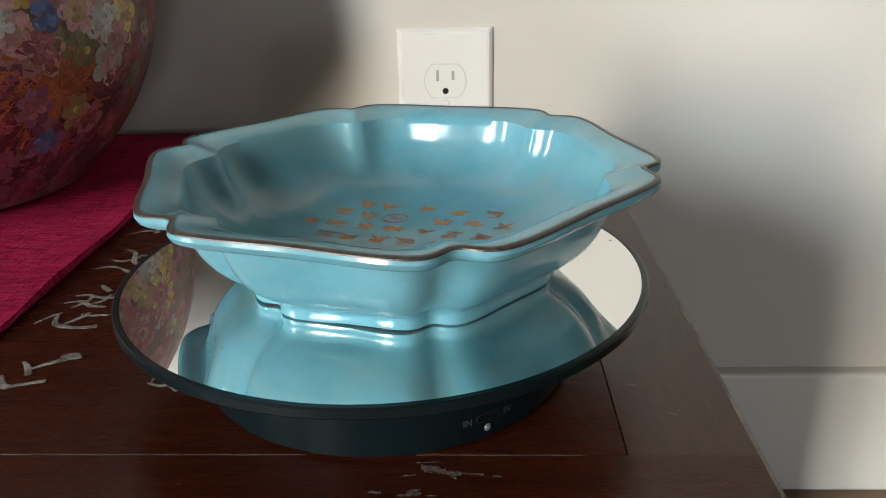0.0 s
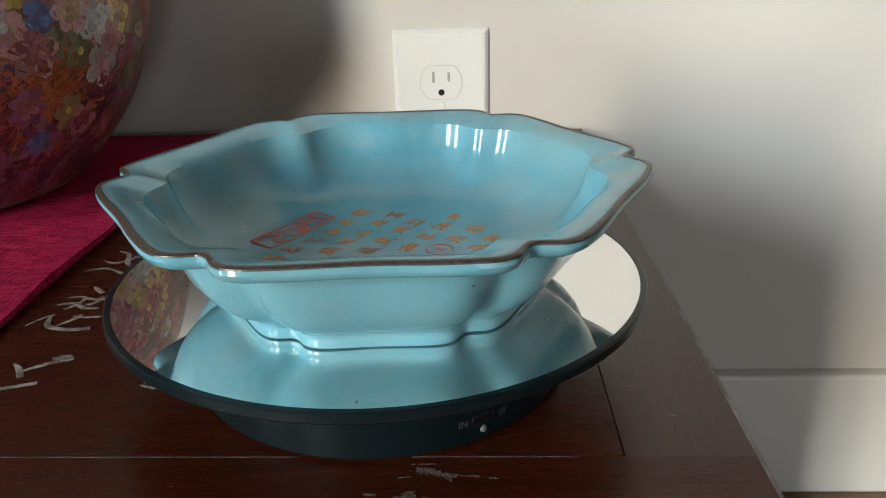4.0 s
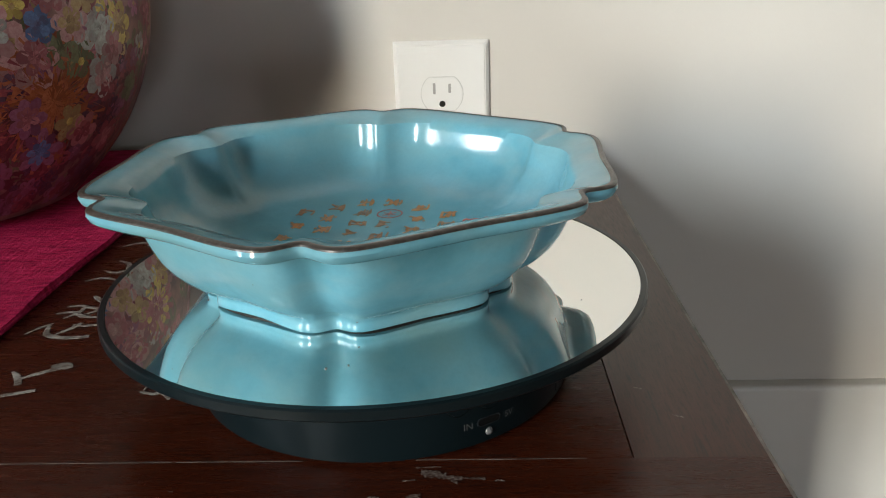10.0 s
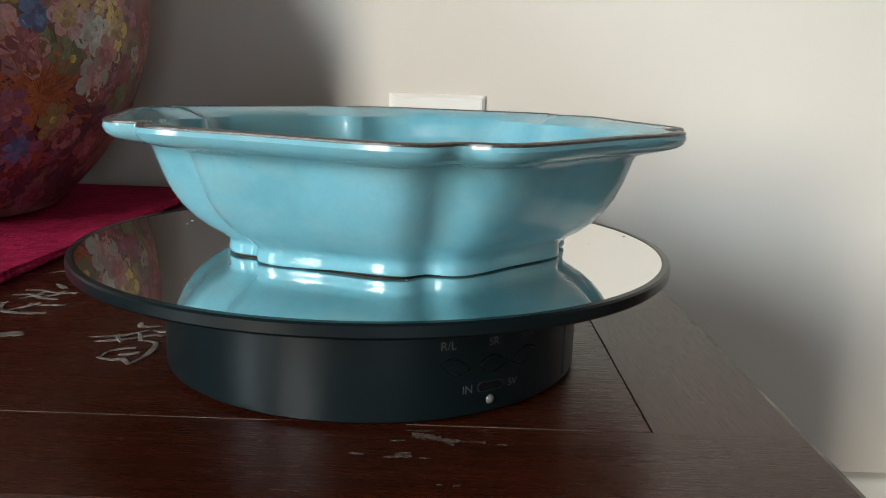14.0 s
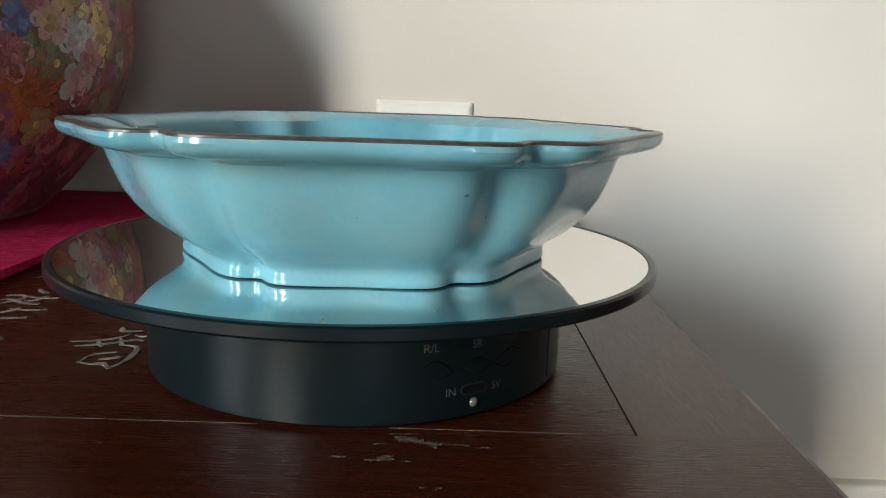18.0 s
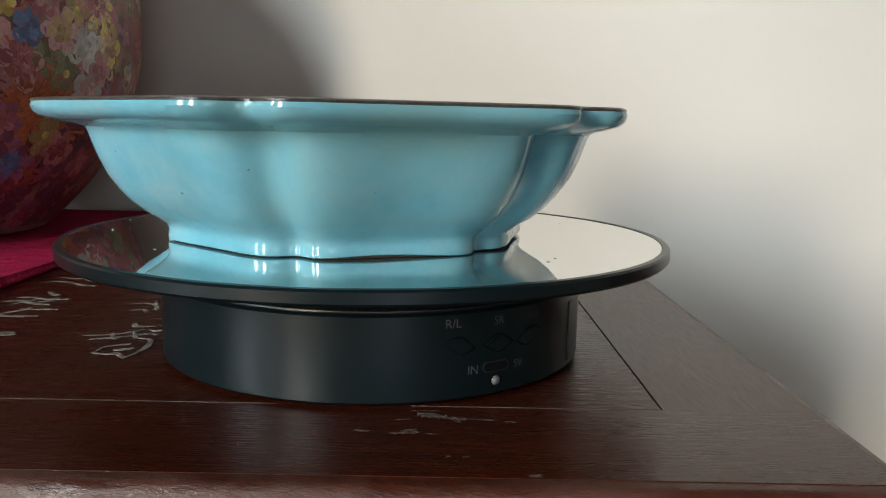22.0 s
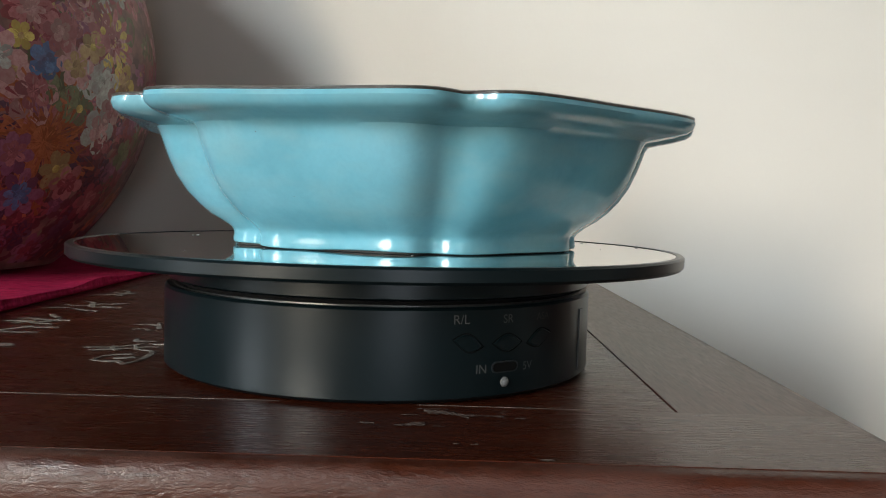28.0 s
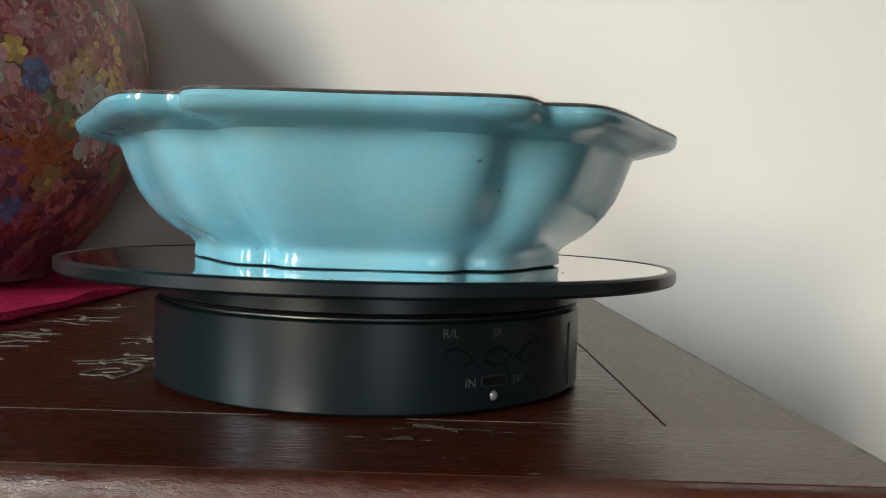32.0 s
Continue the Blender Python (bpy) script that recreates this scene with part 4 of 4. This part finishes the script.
bowl = thing("porcelain_bowl", "sky-blue glazed six-lobed porcelain bowl with brown rim", "bowl")
part("bowl_body", warped(sagged(sweep(OUT + INN, shape, 360))), M["glaze"], bowl, smooth=True)
band = [(0.081 + (r - 0.081) * 0.93, z * HIGH, RIM) for r, z in ((0.0917, 0.0407), (0.09205, 0.0409), (0.0919, 0.0414), (0.0914, 0.04172), (0.0905, 0.04188), (0.0898, 0.04182), (0.0894, 0.0413))]
# dark ring added for the black gap line between foot and mirror
part("foot_gap_ring", sweep([(r, z, FOOT) for r, z in ((0.0516, 0.0), (0.0520, -0.00005), (0.0551, -0.00005), (0.0556, 0.0001), (0.0558, 0.0016), (0.0530, 0.0016))], shape, 360, closed=True), M["foot"], bowl, "dark ring standing in for the gap under the foot", smooth=True)
part("rim_band", sagged(sweep(band, shape, 360, closed=True)), M["brown"], bowl, "dark brown iron glaze line along the rim", smooth=True)


DISH = [(0.0, 0.0102), (0.022, 0.0104), (0.038, 0.0108), (0.0515, 0.0121), (0.0595, 0.0141)]
# four rows and more of small rust-gold characters on the well, set along the seal
U2, N2 = Vector((-0.46, 0.888)), Vector((0.888, 0.46))
rnd = random.Random(21)


def on_well(x, y, h):
    """A point lying on the gently dished floor of the bowl."""
    r = math.hypot(x, y)
    for (r0, z0), (r1, z1) in zip(DISH, DISH[1:]):
        if r <= r1:
            return (x, y, HIGH * (z0 + (z1 - z0) * (r - r0) / (r1 - r0)) + 0.00003 + h)
    return (x, y, HIGH * DISH[-1][1] + h)


# distance of each row from the middle, and the places along it, in millimetres
ROWS = ((-30.5, (-29.2, -17.2, -6.7, 5.0, 16.0, 27.5)), (-18.3, (-38.4, -24.3, -12.2, -0.8, 9.8, 21.8, 31.8)), (-5.7, (-44.0, -18.2, -4.1, 6.9, 19.8, 30.0)),
        (6.0, (-44.0, -32.8, -20.0, -7.8, 4.6, 17.0, 30.0, 41.0)), (18.5, (-38.0, -25.0, -12.0, 21.0, 33.5)), (31.0, (-31.5, -15.0, 0.0, 16.0, 27.0)))
for n, places in ROWS:
    for u in places:
        c = N2 * (n + rnd.uniform(-0.8, 0.8)) + U2 * (u + rnd.uniform(-0.6, 0.6))
        if c.length > 50:
            continue
        wide, tall = rnd.uniform(3.0, 4.1), rnd.uniform(2.9, 3.7)
        lines = [((-wide * rnd.uniform(0.6, 1.1), h), (0, h + rnd.uniform(-0.3, 0.3)), (wide * rnd.uniform(0.6, 1.1), h + rnd.uniform(-0.5, 0.5))) for h in sorted(rnd.uniform(-tall, tall) for _ in range(rnd.choice((3, 4, 4, 5))))]
        lines += [((x, -tall * rnd.uniform(0.3, 1.0)), (x + rnd.uniform(-0.4, 0.4), 0), (x + rnd.uniform(-0.5, 0.5), tall * rnd.uniform(0.3, 1.0))) for x in (rnd.uniform(-wide * 0.7, wide * 0.7) for _ in range(rnd.choice((1, 2, 3))))]
        lines += [((0, 0), (side * wide * 0.5, tall * 0.45), (side * wide * rnd.uniform(0.9, 1.25), tall * rnd.uniform(0.8, 1.1))) for side in rnd.choice(((-1, 1), (1,), (-1,), (-1, 1)))]
        lines += [((x, y), (x + 0.5, y + 0.3), (x + 1.0, y + 0.8)) for x, y in ((rnd.uniform(-wide, wide), rnd.uniform(-tall, tall)) for _ in range(3))]
        first, ink = None, M["gold"] if rnd.random() < 0.7 else M["gold_dark"]
        for i, line in enumerate(lines):
            bm = bmesh.new()
            ribbon(bm, [(c + U2 * p + N2 * q) / 1000 for p, q in line], [0.0007, rnd.uniform(0.0009, 0.0014), rnd.uniform(0.0006, 0.0011)], on_well, 0.00005 + 0.000010 * i)
            if first is None:
                first = part("painted_mark", bm, ink, bowl)
            else:
                part("stroke", bm, ink, first)
seal = bmesh.new()
SC = Vector((-37.0, -21.5))
hl, hwd = 19.0, 5.2
rim_pts = [(-1, -0.5), (-0.88, -1), (0.88, -1), (1, -0.5), (1, 0.5), (0.88, 1), (-0.88, 1), (-1, 0.5), (-1, -0.5)]
ribbon(seal, [(SC + U2 * (a * hl) + N2 * (b * hwd)) / 1000 for a, b in rim_pts], [0.0012] * 9, on_well, 0.00014)
for i in range(66):
    a, b = rnd.uniform(-0.88, 0.88), rnd.uniform(-0.8, 0.8)
    mid = SC + U2 * (a * hl) + N2 * (b * hwd)
    way = (U2 * 1.9 if i % 2 else N2 * 1.5)
    ribbon(seal, [(mid - way) / 1000, mid / 1000, (mid + way) / 1000], [0.0009] * 3, on_well, 0.00004 + 0.000001 * i)
part("seal_mark", seal, M["red"], bowl, "iron-red painted rectangular seal mark")
for cx, cy, r in ((9.4, -30.3, 5.2), (12.2, 16.3, 5.0)):
    ringbm = bmesh.new()
    ribbon(ringbm, [((cx + r * math.cos(u)) / 1000, (cy + r * math.sin(u)) / 1000) for u in (2 * math.pi * i / 14 for i in range(15))], [0.0006] * 15, on_well, 0.00012)
    for dx, dy in ((3, 0), (1.5, 3), (-1.5, 3)):
        ribbon(ringbm, [((cx - dx) / 1000, (cy - dy) / 1000), (cx / 1000, cy / 1000), ((cx + dx) / 1000, (cy + dy) / 1000)], [0.0005, 0.0007, 0.0005], on_well, 0.00006 + 0.00001 * dx)
    part("round_seal_mark", ringbm, M["red"], bowl, "iron-red painted round seal mark")


def outer_at(deg, z):
    for (r0, z0, k0), (r1, z1, k1) in zip(OUT[3:], OUT[4:]):
        if z0 <= z <= z1:
            u = (z - z0) / (z1 - z0 + 1e-9)
            return shape(r0, k0, radians(deg)) * (1 - u) + shape(r1, k1, radians(deg)) * u
    return OUT[-1][0]


PITS = ((-9.5, 0.0292, 0.0009), (20.0, 0.0285, 0.0007), (39.4, 0.0182, 0.0008), (-2.6, 0.0223, 0.0008), (58.2, 0.0255, 0.0006), (-62.1, 0.0047, 0.0005), (126.8, 0.0044, 0.0006), (-160.0, 0.0325, 0.0007))
for k in range(16):
    deg, z, r = PITS[k] if k < len(PITS) else (rnd.uniform(0, 360), rnd.uniform(0.008, 0.031), rnd.uniform(0.0002, 0.0004))
    rad = outer_at(deg % 360, z)
    bm = bmesh.new()
    bmesh.ops.create_icosphere(bm, subdivisions=2, radius=r, matrix=Matrix.Rotation(radians(deg), 4, "Z") @ Matrix.Translation((rad - r * 0.1, 0, z)) @ Matrix.Diagonal((0.14, 0.85, 0.62, 1)))
    part("glaze_pinhole", bm, M["pit"], bowl)


# ---- turning of the platter and the bowl ----
TURN = 25.82           # degrees a second, clockwise from above
PHASE = 46.55          # degrees of the first notch at the start
OFFSET = (0.0065, 0.0058)   # the bowl stands a little off the turntable's axis


AXIS = (0.0, -0.0013)       # of the motor, a hair in front of the base's middle
SLIP = (0.0011, 65.0)       # the platter's own offset: metres, and degrees at the start


def motions():
    ticks = [0.5 * i for i in range(65)]
    plate, rows = [], []
    for t in ticks:
        a, b = radians(-TURN * t), radians(SLIP[1] - TURN * t)
        plate.append((t, pose(AXIS[0] + SLIP[0] * math.cos(b), AXIS[1] + SLIP[0] * math.sin(b), 0, 0, 0, -TURN * t)))
        rows.append((t, pose(AXIS[0] + OFFSET[0] * math.cos(a) - OFFSET[1] * math.sin(a), AXIS[1] + OFFSET[0] * math.sin(a) + OFFSET[1] * math.cos(a), FOOT_Z, 0, 0, PHASE - TURN * t)))
    walk(disc, plate)
    walk(bowl, rows)


motions()
